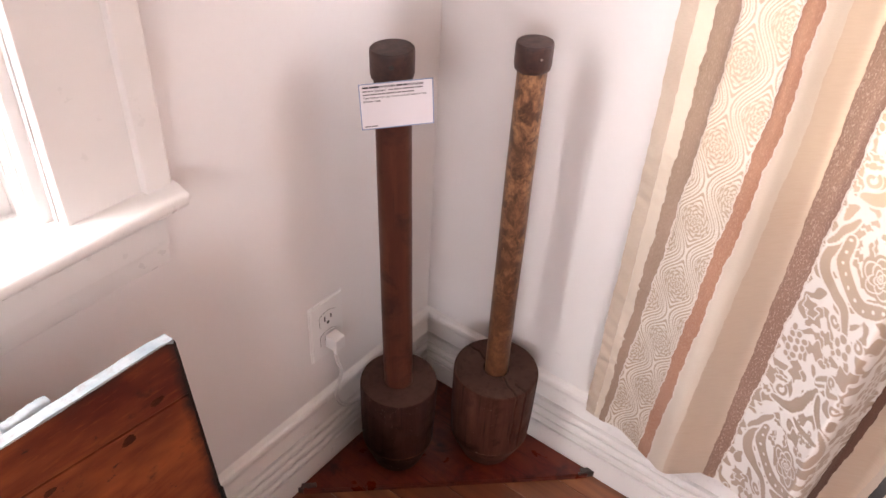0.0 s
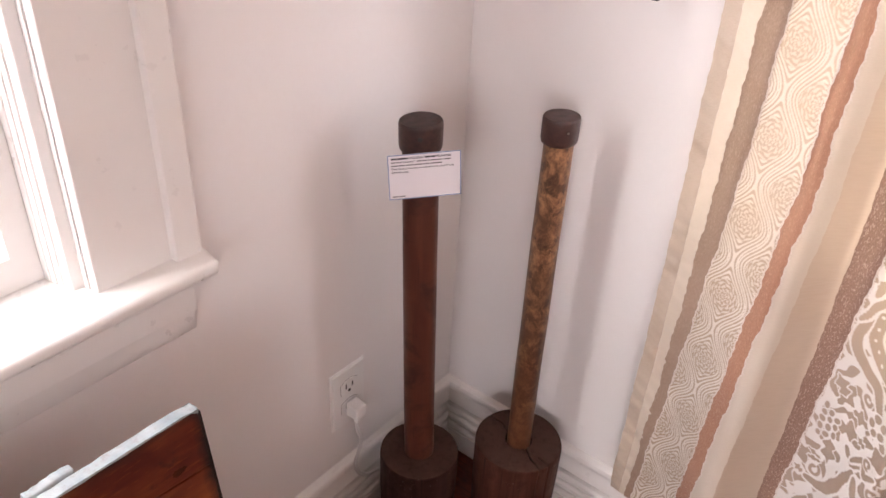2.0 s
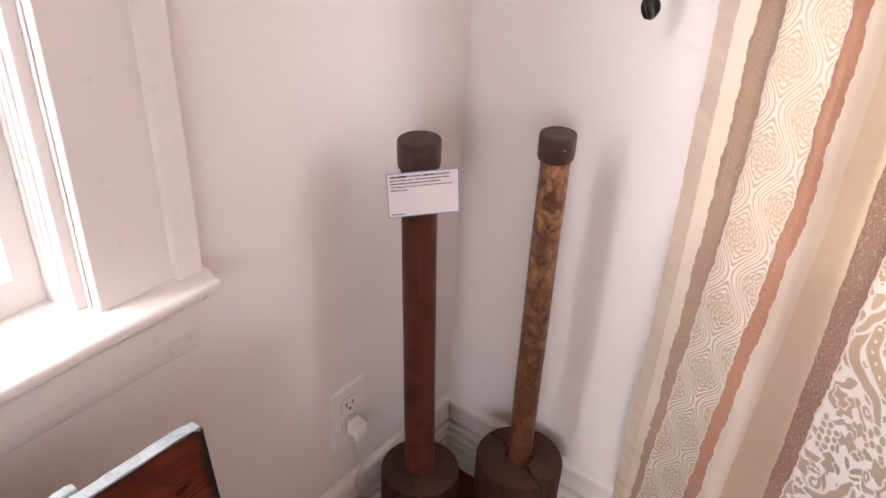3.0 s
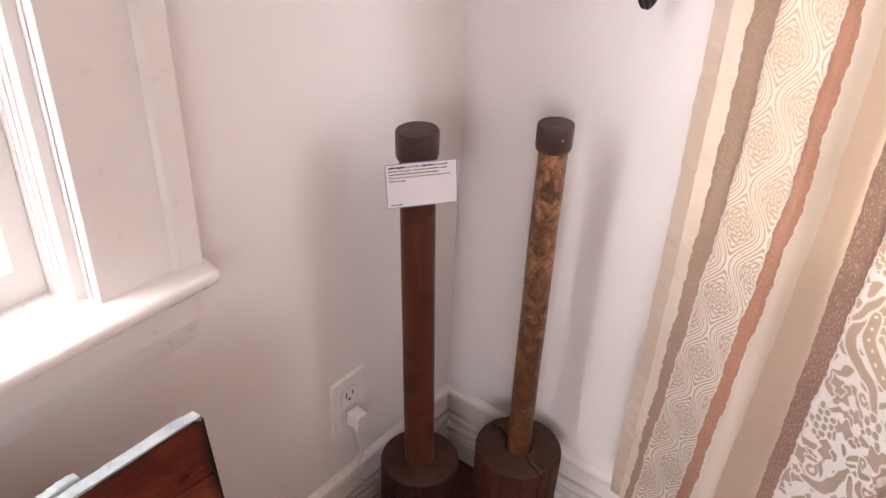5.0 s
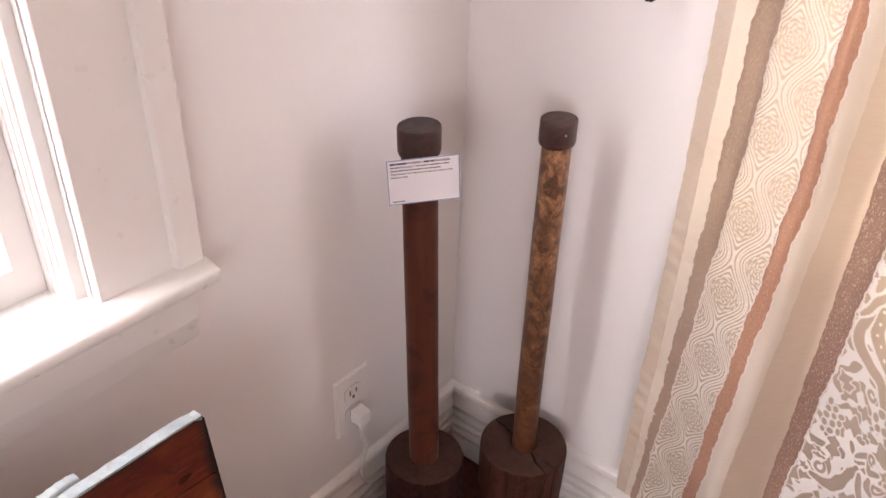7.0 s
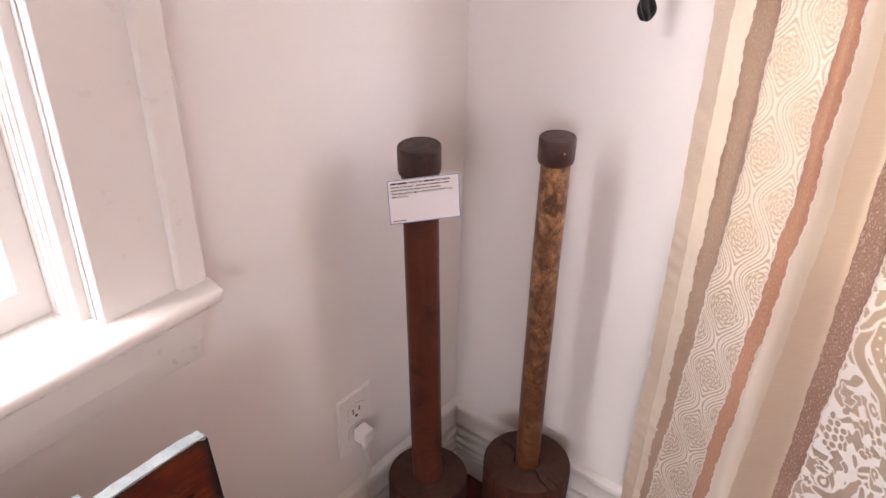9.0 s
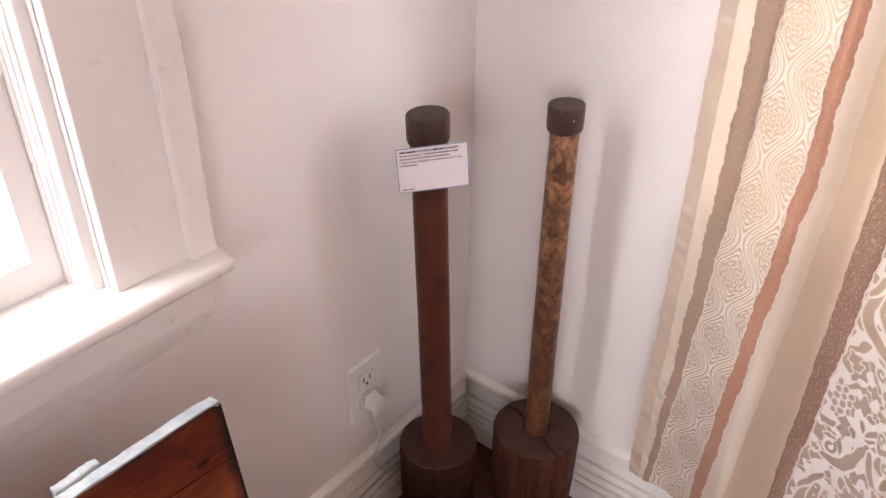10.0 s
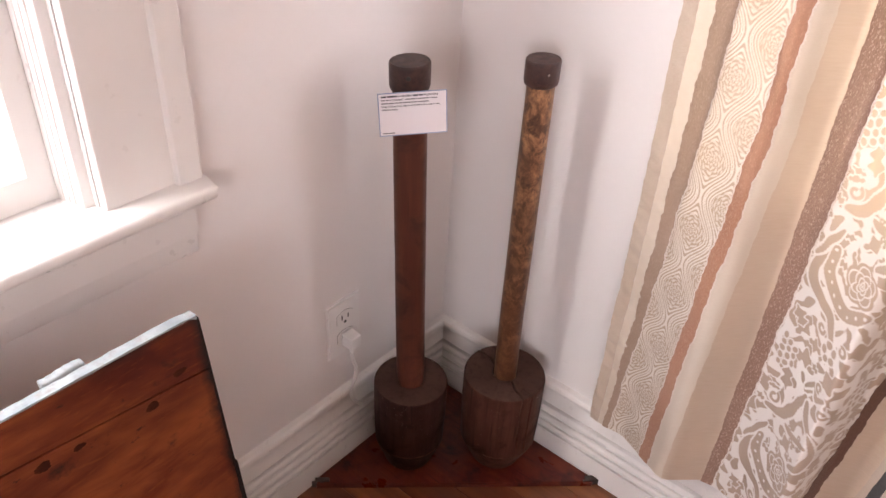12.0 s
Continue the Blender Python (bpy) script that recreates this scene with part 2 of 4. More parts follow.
def cloth(name, c1, c2, weave=(900, 250), rough=0.75, through_light=0.3, sheen=0.2, painted=False, streak=(1, 1, 30), glint=0.5, fleck=None):
    """Woven cloth that lets some light through. painted: the woven pattern comes from the mesh's own pattern layer."""
    mt, nt, b = blank(name, rough)
    threads = noise_tex(nt, weave[1], 3, streak)
    blot = noise_tex(nt, 9, 3)
    if painted:
        at = nt.nodes.new("ShaderNodeAttribute")
        at.attribute_name = "pattern"
        fac = at.outputs["Fac"]
        col = mixer(nt, c1, c2, fac)
    else:
        col = mixer(nt, c1, c2, ramp(nt, blot, 0.35, 0.65))
    dark = nt.nodes.new("ShaderNodeMix")
    dark.data_type, dark.blend_type = "RGBA", "MULTIPLY"
    nt.links.new(ramp(nt, threads, 0.35, 0.75), dark.inputs[0])
    nt.links.new(col, dark.inputs[6])
    dark.inputs[7].default_value = (glint + 0.28, glint + 0.26, glint + 0.24, 1)
    col = dark.outputs[2]
    if fleck:
        col = mixer(nt, col, fleck, ramp(nt, noise_tex(nt, 560, 2, (1, 1, 0.4)), 0.55, 0.68))
    nt.links.new(col, b.inputs["Base Color"])
    b.inputs["Sheen Weight"].default_value = sheen
    bump(nt, b, threads, 0.25 if rough < 0.9 else 0.8, 0.0005 if rough < 0.9 else 0.0012)
    tr = nt.nodes.new("ShaderNodeBsdfTranslucent")
    if painted:
        nt.links.new(mixer(nt, (0.64, 0.44, 0.22), (0.17, 0.11, 0.05), fac), tr.inputs["Color"])
    else:
        nt.links.new(mixer(nt, col, (0.46, 0.32, 0.165), 0.85), tr.inputs["Color"])
    mx = nt.nodes.new("ShaderNodeMixShader")
    mx.inputs[0].default_value = through_light
    out = nt.nodes["Material Output"]
    nt.links.new(b.outputs[0], mx.inputs[1])
    nt.links.new(tr.outputs[0], mx.inputs[2])
    nt.links.new(mx.outputs[0], out.inputs["Surface"])
    return mt


SATIN_TAUPE = cloth("taupe_satin", (0.51, 0.42, 0.335), (0.57, 0.475, 0.385), rough=0.38, through_light=0.067, streak=(1, 1, 6), glint=0.6)
SATIN_CREAM = cloth("cream_satin", (0.655, 0.58, 0.49), (0.70, 0.625, 0.53), rough=0.42, through_light=0.169, streak=(1, 1, 6), glint=0.66)
SATIN_GOLD = cloth("tan_gold_satin", (0.60, 0.48, 0.375), (0.645, 0.525, 0.41), rough=0.36, through_light=0.223, streak=(0.15, 0.15, 1.6), glint=0.66)
CHENILLE_TAUPE = cloth("taupe_chenille", (0.365, 0.25, 0.18), (0.41, 0.285, 0.21), rough=0.95, through_light=0.067, streak=(6, 6, 1), sheen=0.2, glint=0.4, fleck=(0.42, 0.30, 0.225))
CHENILLE_RUST = cloth("rust_chenille", (0.42, 0.205, 0.128), (0.48, 0.248, 0.157), rough=0.95, through_light=0.067, streak=(6, 6, 1), sheen=0.15, glint=0.45, fleck=(0.50, 0.29, 0.19))
CHENILLE_BROWN = cloth("brown_flecked_chenille", (0.27, 0.155, 0.112), (0.325, 0.195, 0.143), rough=0.95, through_light=0.058, streak=(5, 5, 1), sheen=0.2, glint=0.35, fleck=(0.46, 0.32, 0.25))
CHENILLE_DARK = cloth("dark_brown_chenille", (0.15, 0.075, 0.052), (0.185, 0.095, 0.066), rough=0.95, through_light=0.058, streak=(5, 5, 1), sheen=0.05, glint=0.4)
SWIRL = cloth("swirl_brocade", (0.395, 0.31, 0.238), (0.87, 0.795, 0.705), rough=0.42, through_light=0.169, painted=True, glint=0.7)
DAMASK = cloth("damask_brocade", (0.385, 0.30, 0.24), (0.88, 0.84, 0.79), rough=0.34, through_light=0.169, painted=True, glint=0.7)
FRAY = cloth("pale_frayed_thread", (0.70, 0.63, 0.56), (0.78, 0.71, 0.64), rough=0.9, through_light=0.1, streak=(1, 1, 1), glint=0.6)
BEADTRIM = cloth("black_beaded_trim", (0.02, 0.019, 0.019), (0.07, 0.067, 0.066), rough=0.4, through_light=0.000, streak=(1, 1, 1), glint=0.4)


# ---- mesh helpers ----
def part(name, bm, material, parent=None, label="", smooth=None):
    me = bpy.data.meshes.new(name)
    bm.normal_update()
    bm.to_mesh(me)
    bm.free()
    me.materials.append(material)
    ob = new(name, me)
    if parent:
        ob.parent = parent
    if smooth is not None:
        me.shade_smooth()
        me.set_sharp_from_angle(angle=radians(smooth))
    if label:
        tagged(ob, label)
    return ob


def thing(name, m, label, category, group="", kind=""):
    ob = new(name)
    ob.empty_display_size = 0.05
    ob.matrix_world = m
    return tagged(ob, label, category, group, kind)


def box(lo, hi, bev=0.0, seg=2, bm=None):
    own = bmesh.new()
    r = bmesh.ops.create_cube(own, size=1.0)
    for v in r["verts"]:
        v.co = Vector([lo[i] + (v.co[i] + 0.5) * (hi[i] - lo[i]) for i in range(3)])
    if bev:
        bmesh.ops.bevel(own, geom=own.edges[:], offset=bev, segments=seg, profile=0.6, affect="EDGES")
    if bm is None:
        return own
    tmp = bpy.data.meshes.new("tmp")
    own.to_mesh(tmp)
    own.free()
    bm.from_mesh(tmp)
    bpy.data.meshes.remove(tmp)
    return bm


def lathe(profile, n=64, shape=None, bm=None):
    """Turned body: profile of (r, z) from the bottom up; shape(theta, r, z) gives a moved (r, z)."""
    bm = bm or bmesh.new()
    rings = []
    for r, z in profile:
        if r <= 1e-6:
            rings.append([bm.verts.new((0, 0, z))])
            continue
        ring = []
        for i in range(n):
            a = 2 * math.pi * i / n
            rr, zz = shape(a, r, z) if shape else (r, z)
            ring.append(bm.verts.new((rr * math.cos(a), rr * math.sin(a), zz)))
        rings.append(ring)
    for a, b in zip(rings, rings[1:]):
        for i in range(n):
            j = (i + 1) % n
            if len(a) == 1 and len(b) == 1:
                continue
            if len(a) == 1:
                bm.faces.new((a[0], b[j], b[i]))
            elif len(b) == 1:
                bm.faces.new((a[i], a[j], b[0]))
            else:
                bm.faces.new((a[i], a[j], b[j], b[i]))
    return bm


def tube(points, r, n=10, radii=None):
    bm = bmesh.new()
    pts = [Vector(p) for p in points]
    rings = []
    side = Vector((0.3, 0.9, 0.2)).normalized()
    for i, p in enumerate(pts):
        d = (pts[min(i + 1, len(pts) - 1)] - pts[max(i - 1, 0)]).normalized()
        side = (side - d * side.dot(d)).normalized()
        up = d.cross(side)
        rr = radii[i] if radii else r
        rings.append([bm.verts.new(p + rr * (math.cos(2 * math.pi * k / n) * side + math.sin(2 * math.pi * k / n) * up)) for k in range(n)])
    for a, b in zip(rings, rings[1:]):
        for k in range(n):
            bm.faces.new((a[k], a[(k + 1) % n], b[(k + 1) % n], b[k]))
    bm.faces.new(rings[0][::-1])
    bm.faces.new(rings[-1])
    return bm


def smooth_path(points, steps=8):
    out = []
    p = [Vector(q) for q in points]
    p = [p[0] * 2 - p[1]] + p + [p[-1] * 2 - p[-2]]
    for i in range(1, len(p) - 2):
        for k in range(steps):
            t = k / steps
            a, b, c, d = p[i - 1], p[i], p[i + 1], p[i + 2]
            out.append(0.5 * ((2 * b) + (c - a) * t + (2 * a - 5 * b + 4 * c - d) * t * t + (3 * b - a - 3 * c + d) * t ** 3))
    out.append(p[-2])
    return out


# ---- the room ----


def wall_with_opening(name, label, axis, length, a0, a1):
    """A wall along one axis from 0 to length with a window opening a0..a1 between SILL and HEAD."""
    bm = bmesh.new()

    def piece(s0, s1, z0, z1):
        s0, s1 = min(s0, s1), max(s0, s1)
        if axis == "y":
            box((-THICK, s0, z0), (0, s1, z1), bm=bm)
        else:
            box((s0, 0, z0), (s1, THICK, z1), bm=bm)
    piece(THICK if axis == "y" else 0, a0, 0, ROOM_H)
    piece(a1, length, 0, ROOM_H)
    piece(a0, a1, 0, SILL)
    piece(a0, a1, HEAD, ROOM_H)
    return tagged(part(name, bm, WALL), label, "wall", kind="structure")


wall_left = wall_with_opening("wall_west", "off-white painted plaster wall with a window", "y", ROOM_Y, LEFT_Y0, LEFT_Y1)
wall_right = wall_with_opening("wall_north", "off-white painted plaster wall behind the striped curtain", "x", ROOM_X, RIGHT_X0, RIGHT_X1)
# south wall, out of view; its opening is added for the fill lamp
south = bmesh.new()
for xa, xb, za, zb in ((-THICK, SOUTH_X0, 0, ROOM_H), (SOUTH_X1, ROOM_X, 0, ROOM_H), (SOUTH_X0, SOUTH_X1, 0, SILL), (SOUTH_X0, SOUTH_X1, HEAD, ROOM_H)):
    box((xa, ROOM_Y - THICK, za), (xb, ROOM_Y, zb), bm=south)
tagged(part("wall_south", south, FARWALL), "beige painted plaster wall with an opening added for fill light", "wall", kind="structure")
tagged(part("wall_east", box((ROOM_X, ROOM_Y - THICK, 0), (ROOM_X + THICK, THICK, ROOM_H)), FARWALL), "plain beige painted plaster wall", "wall", kind="structure")
tagged(part("ceiling", box((-THICK, ROOM_Y - THICK, ROOM_H), (ROOM_X + THICK, THICK, ROOM_H + 0.1)), CEIL), "plain beige painted ceiling", "ceiling", kind="structure")
tagged(part("ground", box((-60, -60, -0.75), (60, 60, -0.65)), GROUND), "pale gravel ground outside the window", "ground", kind="structure")

BASE_PROFILE = [(0.026, 0.0), (0.026, 0.0545), (0.0252, 0.0575), (0.0160, 0.0582), (0.0158, 0.0615), (0.0235, 0.0622), (0.0252, 0.0660), (0.0248, 0.0715), (0.0220, 0.0745), (0.0135, 0.0752),
                (0.0133, 0.0790), (0.0215, 0.0800), (0.0232, 0.0850), (0.0226, 0.0910), (0.0190, 0.0945), (0.0105, 0.0955), (0.0103, 0.0990), (0.0188, 0.1000), (0.0206, 0.1045), (0.0198, 0.1100),
                (0.0160, 0.1145), (0.0060, 0.1165), (0.0052, 0.1240), (0.0075, 0.1275), (0.0185, 0.1285), (0.0195, 0.1310), (0.0160, 0.1400), (0.0122, 0.1500), (0.0108, 0.1585), (0.0115, 0.1615),
                (0.0165, 0.1625), (0.0178, 0.1660), (0.0176, 0.1715), (0.0155, 0.1760), (0.0115, 0.1785), (0.0, 0.179)]


def baseboard(name, label, along):
    bm = bmesh.new()
    a, b = [], []
    for d, z in BASE_PROFILE:
        if along == "y":
            a.append(bm.verts.new((d, -d, z)))
            b.append(bm.verts.new((d, ROOM_Y, z)))
        else:
            a.append(bm.verts.new((d, -d, z)))
            b.append(bm.verts.new((ROOM_X, -d, z)))
    for i in range(len(a) - 1):
        f = (a[i], b[i], b[i + 1], a[i + 1])
        bm.faces.new(f if along == "x" else f[::-1])
    return tagged(part(name, bm, TRIM, smooth=24), label, "baseboard", kind="structure")


baseboard("baseboard", "tall white moulded baseboard, glossy paint, reeded profile", "y")
corner_base = baseboard("baseboard", "tall white moulded baseboard, glossy paint, dusty in the corner", "x")
for dx, dz, dl in ((0.022, 0.1255, 0.010), (0.050, 0.1262, 0.016), (0.066, 0.1258, 0.007), (0.100, 0.1262, 0.012)):
    lump = bmesh.new()
    bmesh.ops.create_icosphere(lump, subdivisions=2, radius=1.0)
    for v in lump.verts:
        v.co *= 1 + 0.35 * noise.noise(v.co * 2.2 + Vector((dx * 90, 0, dz * 50)))
        v.co = Vector((dx + v.co.x * dl * 0.5, -0.0080 - v.co.y * 0.0018, dz + v.co.z * 0.0014))
    part("dust_clump", lump, DUST, corner_base, "grey-brown dust in the groove", smooth=60)


def prism(outline, axis, s0, s1, bm=None):
    """An outline extruded along an axis; the outline is in the two other axes, in order."""
    bm = bm or bmesh.new()
    put = {"x": lambda s, p: (s, p[0], p[1]), "y": lambda s, p: (p[0], s, p[1]), "z": lambda s, p: (p[0], p[1], s)}[axis]
    a = [bm.verts.new(put(s0, p)) for p in outline]
    b = [bm.verts.new(put(s1, p)) for p in outline]
    n = len(a)
    for i in range(n):
        bm.faces.new((a[i], a[(i + 1) % n], b[(i + 1) % n], b[i]))
    bm.faces.new(a[::-1])
    bm.faces.new(b)
    bmesh.ops.recalc_face_normals(bm, faces=bm.faces[:])
    return bm


def window(name, label, m, y0, y1, cased=True):
    """A sash window as it stands in a wall at x = 0 between y0 and y1, laid into the room by m; cased: whether trim stands round it on the wall."""
    o = thing(name, m, label, "window", kind="structure")
    n = y0                               # inner edge of the casing
    if not cased:
        part("sill", box((-0.12, y1, SILL + 0.0005), (-0.004, y0, 0.7664), 0.002), TRIM, o, "white painted sill board")
    if cased:
        # stool with a rounded nose and a horn past the casing
        nose = [(-0.08, 0.747), (0.049, 0.747), (0.0535, 0.7485), (0.056, 0.752), (0.0568, 0.757), (0.0562, 0.7620), (0.0535, 0.7655), (0.049, 0.7668), (-0.08, 0.7672)]
        stool = prism(nose, "y", y0 + 0.135, y1 - 0.135)
        bmesh.ops.bevel(stool, geom=[e for e in stool.edges if abs(e.verts[0].co.y - e.verts[1].co.y) < 1e-6 and e.verts[0].co.x > 0.04 and e.verts[1].co.x > 0.04], offset=0.006, segments=2, affect="EDGES")
        part("sill", stool, TRIM, o, "white painted wooden window stool, sunlit", smooth=40)
        apron = [(0.0, 0.650), (0.011, 0.650), (0.0135, 0.653), (0.0140, 0.678), (0.0155, 0.6815), (0.0195, 0.683), (0.0205, 0.686), (0.0205, 0.7468), (0.0, 0.7468)]
        part("apron", prism(apron, "y", y0 + 0.115, y1 - 0.115), TRIM, o, smooth=40)
        # casings: flat board with a proud back band
        for s, e in ((n, y0 + 0.132), (y1, y1 - 0.132)):
            d = 1 if e > s else -1
            face = [(0.0, s), (0.0125, s), (0.014, s + d * 0.0015), (0.014, e - d * 0.0372), (0.0150, e - d * 0.0368), (0.0235, e - d * 0.0360), (0.0245, e - d * 0.0345), (0.0245, e - d * 0.003), (0.022, e), (0.0, e)]
            part("casing", prism(face, "z", 0.7668, HEAD + 0.12), TRIM, o, smooth=30)
        part("head_casing", box((0, y1 - 0.132, HEAD + 0.12), (0.026, y0 + 0.132, HEAD + 0.24), 0.003), TRIM, o)
    # jamb linings with stepped stops
    for s, d in ((y0, -1), (y1, 1)):
        g = 0.0008
        jamb = [(-0.0005, s + d * g), (-0.0005, s + d * 0.0022), (-0.0090, s + d * 0.0024), (-0.0095, s + d * 0.0150), (-0.0105, s + d * 0.0160), (-0.0250, s + d * 0.0165), (-0.0255, s + d * 0.0190), (-0.0340, s + d * 0.0192),
                (-0.0346, s + d * 0.0212), (-0.0435, s + d * 0.0214), (-0.0440, s + d * 0.0234), (-0.0554, s + d * 0.0236), (-0.12, s + d * 0.0236), (-0.12, s + d * g)]
        part("jamb", prism(jamb, "z", 0.7665, HEAD), TRIM, o, smooth=25)
    part("head_jamb", box((-0.12, y1 + 0.0236, HEAD - 0.022), (-0.002, y0 - 0.0236, HEAD)), TRIM, o)
    # lower and upper sash
    for zs, ze, xs in ((0.7672, 1.42, -0.055), (1.38, HEAD - 0.022, -0.088)):
        p, q = y0 - 0.0240, y1 + 0.0240            # outer edges of the sash
        bead = [(xs - 0.030, 0.0), (xs, 0.0), (xs, 0.030), (xs - 0.004, 0.0325), (xs - 0.010, 0.036), (xs - 0.016, 0.0365), (xs - 0.016, 0.034), (xs - 0.030, 0.034)]
        fr = part("sash", prism([(x, p - w) for x, w in bead], "z", zs, ze), TRIM, o, "white painted sash", smooth=30)
        part("stile", prism([(x, q + w) for x, w in bead], "z", zs, ze), TRIM, fr, smooth=30)
        part("bottom_rail", prism([(x, zs + w * 1.35) for x, w in bead], "y", q + 0.030, p - 0.030), TRIM, fr, smooth=30)
        part("top_rail", prism([(x, ze - w) for x, w in bead], "y", q + 0.030, p - 0.030), TRIM, fr, smooth=30)
        g = part("pane", box((xs - 0.020, q + 0.0365, zs + 0.048), (xs - 0.0165, p - 0.0365, ze - 0.036)), GLASSMAT, fr, "clear window pane")
        g.visible_shadow = False
    return o


window("window_1", "white painted sash window with deep stool, bright daylight", Matrix.Identity(4), LEFT_Y0, LEFT_Y1)
window("window_2", "white painted sash window behind the curtain", Matrix(((0, -1, 0, 0), (-1, 0, 0, 0), (0, 0, 1, 0), (0, 0, 0, 1))), -RIGHT_X0, -RIGHT_X1, False)
# made-up sash in the unseen south wall, in front of the fill lamp
window("fill_window", "unseen white sash window added to let in fill light", Matrix(((0, -1, 0, 0), (1, 0, 0, ROOM_Y), (0, 0, 1, 0), (0, 0, 0, 1))), -SOUTH_X0, -SOUTH_X1)


# ---- plungers ----
PLAT = 0.012


def crack_shape(cracks, rim, top):
    """Splits that run over the top and down the side: (angle, wander, width, depth, lowest height)."""
    def shape(a, r, z):
        rr, zz = r * (1 + 0.006 * math.sin(2 * a + 1) + 0.003 * math.sin(5 * a)), z
        for ang, wander, width, depth, low, inner in cracks:
            on_top = z > top - 0.004
            s = r if on_top else rim + (top - z)
            c = ang + wander * (1 if on_top else 0.35) * (0.5 * math.sin(s * 90) + 0.3 * math.sin(s * 210 + 1))
            d = abs((a - c + math.pi) % (2 * math.pi) - math.pi) * r
            if s < inner or z < low:
                continue
            k = math.exp(-(d / width) ** 2) * depth
            if on_top:
                zz -= k
            else:
                rr -= k * min(1, (z - low) / 0.04)
        return rr, zz
    return shape


def plunger(name, label, m, lean, r, foot, top, pole_r, pole_top, cap_r, cap_h, side_mat, pole_mat, cracks, n, hole):
    o = thing(name, m, label, "plunger", "wooden plungers in the corner")
    prof = [(0.0, 0.0), (foot * 0.95, 0.0), (foot, 0.003)]
    edge_z, edge_r = 0.064, r * 0.957            # worn ridge where the foot's cone meets the body
    for k in range(1, 10):
        t = k / 10
        prof.append((foot + (edge_r - foot) * t, 0.003 + (edge_z - 0.005) * t))
    prof += [(edge_r, edge_z), (edge_r * 1.004, edge_z + 0.0025), (edge_r * 1.008, edge_z + 0.006)]
    for k in range(1, 22):
        t = k / 22
        prof.append((edge_r * 1.008 + (r - edge_r * 1.008) * (1 - (1 - t) ** 2.2), edge_z + 0.006 + (top - 0.012 - edge_z) * t))
    prof += [(r, top - 0.006), (r * 0.995, top - 0.003), (r * 0.982, top - 0.0008)]
    shape = crack_shape(cracks, r, top)
    part("head", lathe(prof, n, shape), side_mat, o, smooth=11)
    part("worn_ridge", lathe([(edge_r - 0.0012, edge_z - 0.0030), (edge_r + 0.0003, edge_z - 0.0006), (edge_r * 1.004 + 0.0003, edge_z + 0.0022), (edge_r * 1.006 - 0.0006, edge_z + 0.0045)], n, shape), RIDGE, o, "paler worn edge of the head", smooth=40)
    disc = [(r * 0.982, top - 0.0008)] + [(r * 0.965 - (r * 0.965 - pole_r - 0.003) * k / 16, top) for k in range(17)]
    if hole:
        disc += [(pole_r + 0.0022, top - 0.002), (pole_r + 0.0018, top - 0.02)]
    else:
        disc += [(pole_r - 0.002, top + 0.0005)]
    bm = lathe(disc, n, shape)
    part("end_grain", bm, TOPWOOD, o, "worn end grain", smooth=60)
    ax = Vector((lean[0], lean[1], pole_top - top))
    rot = Vector((0, 0, 1)).rotation_difference(ax.normalized()).to_matrix().to_4x4()
    base = Matrix.Translation((0, 0, top - 0.03)) @ rot
    L = pole_top - top + 0.03
    sq = 0.0 if hole else 1.0

    def squared(a, z):
        """A pole with four flattened sides, round where it enters the head."""
        p = a - facing
        k = (abs(math.cos(p)) ** 3 + abs(math.sin(p)) ** 3) ** (-1 / 3)
        return 1 + (k - 1) * sq * min(1, max(0, (z - 0.03) / 0.05))
    facing = -0.90
    wob = lambda a, rr, z: (rr * squared(a, z) * (1 + (0.012 if hole else 0.005) * (math.sin(3 * a + z * 9) + math.sin(z * 23 + a))), z)
    rod = part("pole", lathe([(0, 0), (pole_r * 0.985, 0)] + [(pole_r, 0.01 + (L - cap_h * 0.5 - 0.01) * k / 30) for k in range(31)] + [(0, L - cap_h * 0.5)], 48, wob), pole_mat, o, smooth=60)
    rod.matrix_local = base
    z0 = L - cap_h
    capm = lathe([(pole_r + 0.0008, z0 + 0.003), (pole_r + 0.002, z0), (cap_r * 0.95, z0 + 0.0015), (cap_r, z0 + 0.007), (cap_r * 1.005, L - 0.005), (cap_r * 0.985, L - 0.0015), (cap_r * 0.94, L), (cap_r * 0.5, L + 0.0004), (0, L)],
                 56, lambda a, rr, z: (rr * (1 + 0.008 * math.sin(2 * a) + 0.005 * math.sin(7 * a + z * 60)), z + 0.0008 * math.sin(a + 1)))
    cap = part("cap", capm, CAP, o, "dark rusted iron cap", smooth=40)
    cap.matrix_local = base
    k = 1.0 if hole else 1.9
    pin = part("nail", lathe([(0, 0), (0.0019 * k, 0), (0.0016 * k, 0.0006), (0, 0.0009)], 12), SLOT if not hole else NAIL, cap, "" if hole else "dark nail hole")
    turn = -0.62 if hole else -0.9
    pin.matrix_local = Matrix.Translation((cap_r * math.cos(turn), cap_r * math.sin(turn), L - 0.016)) @ pose(0, 0, 0, 0, 90, math.degrees(turn))
    return o


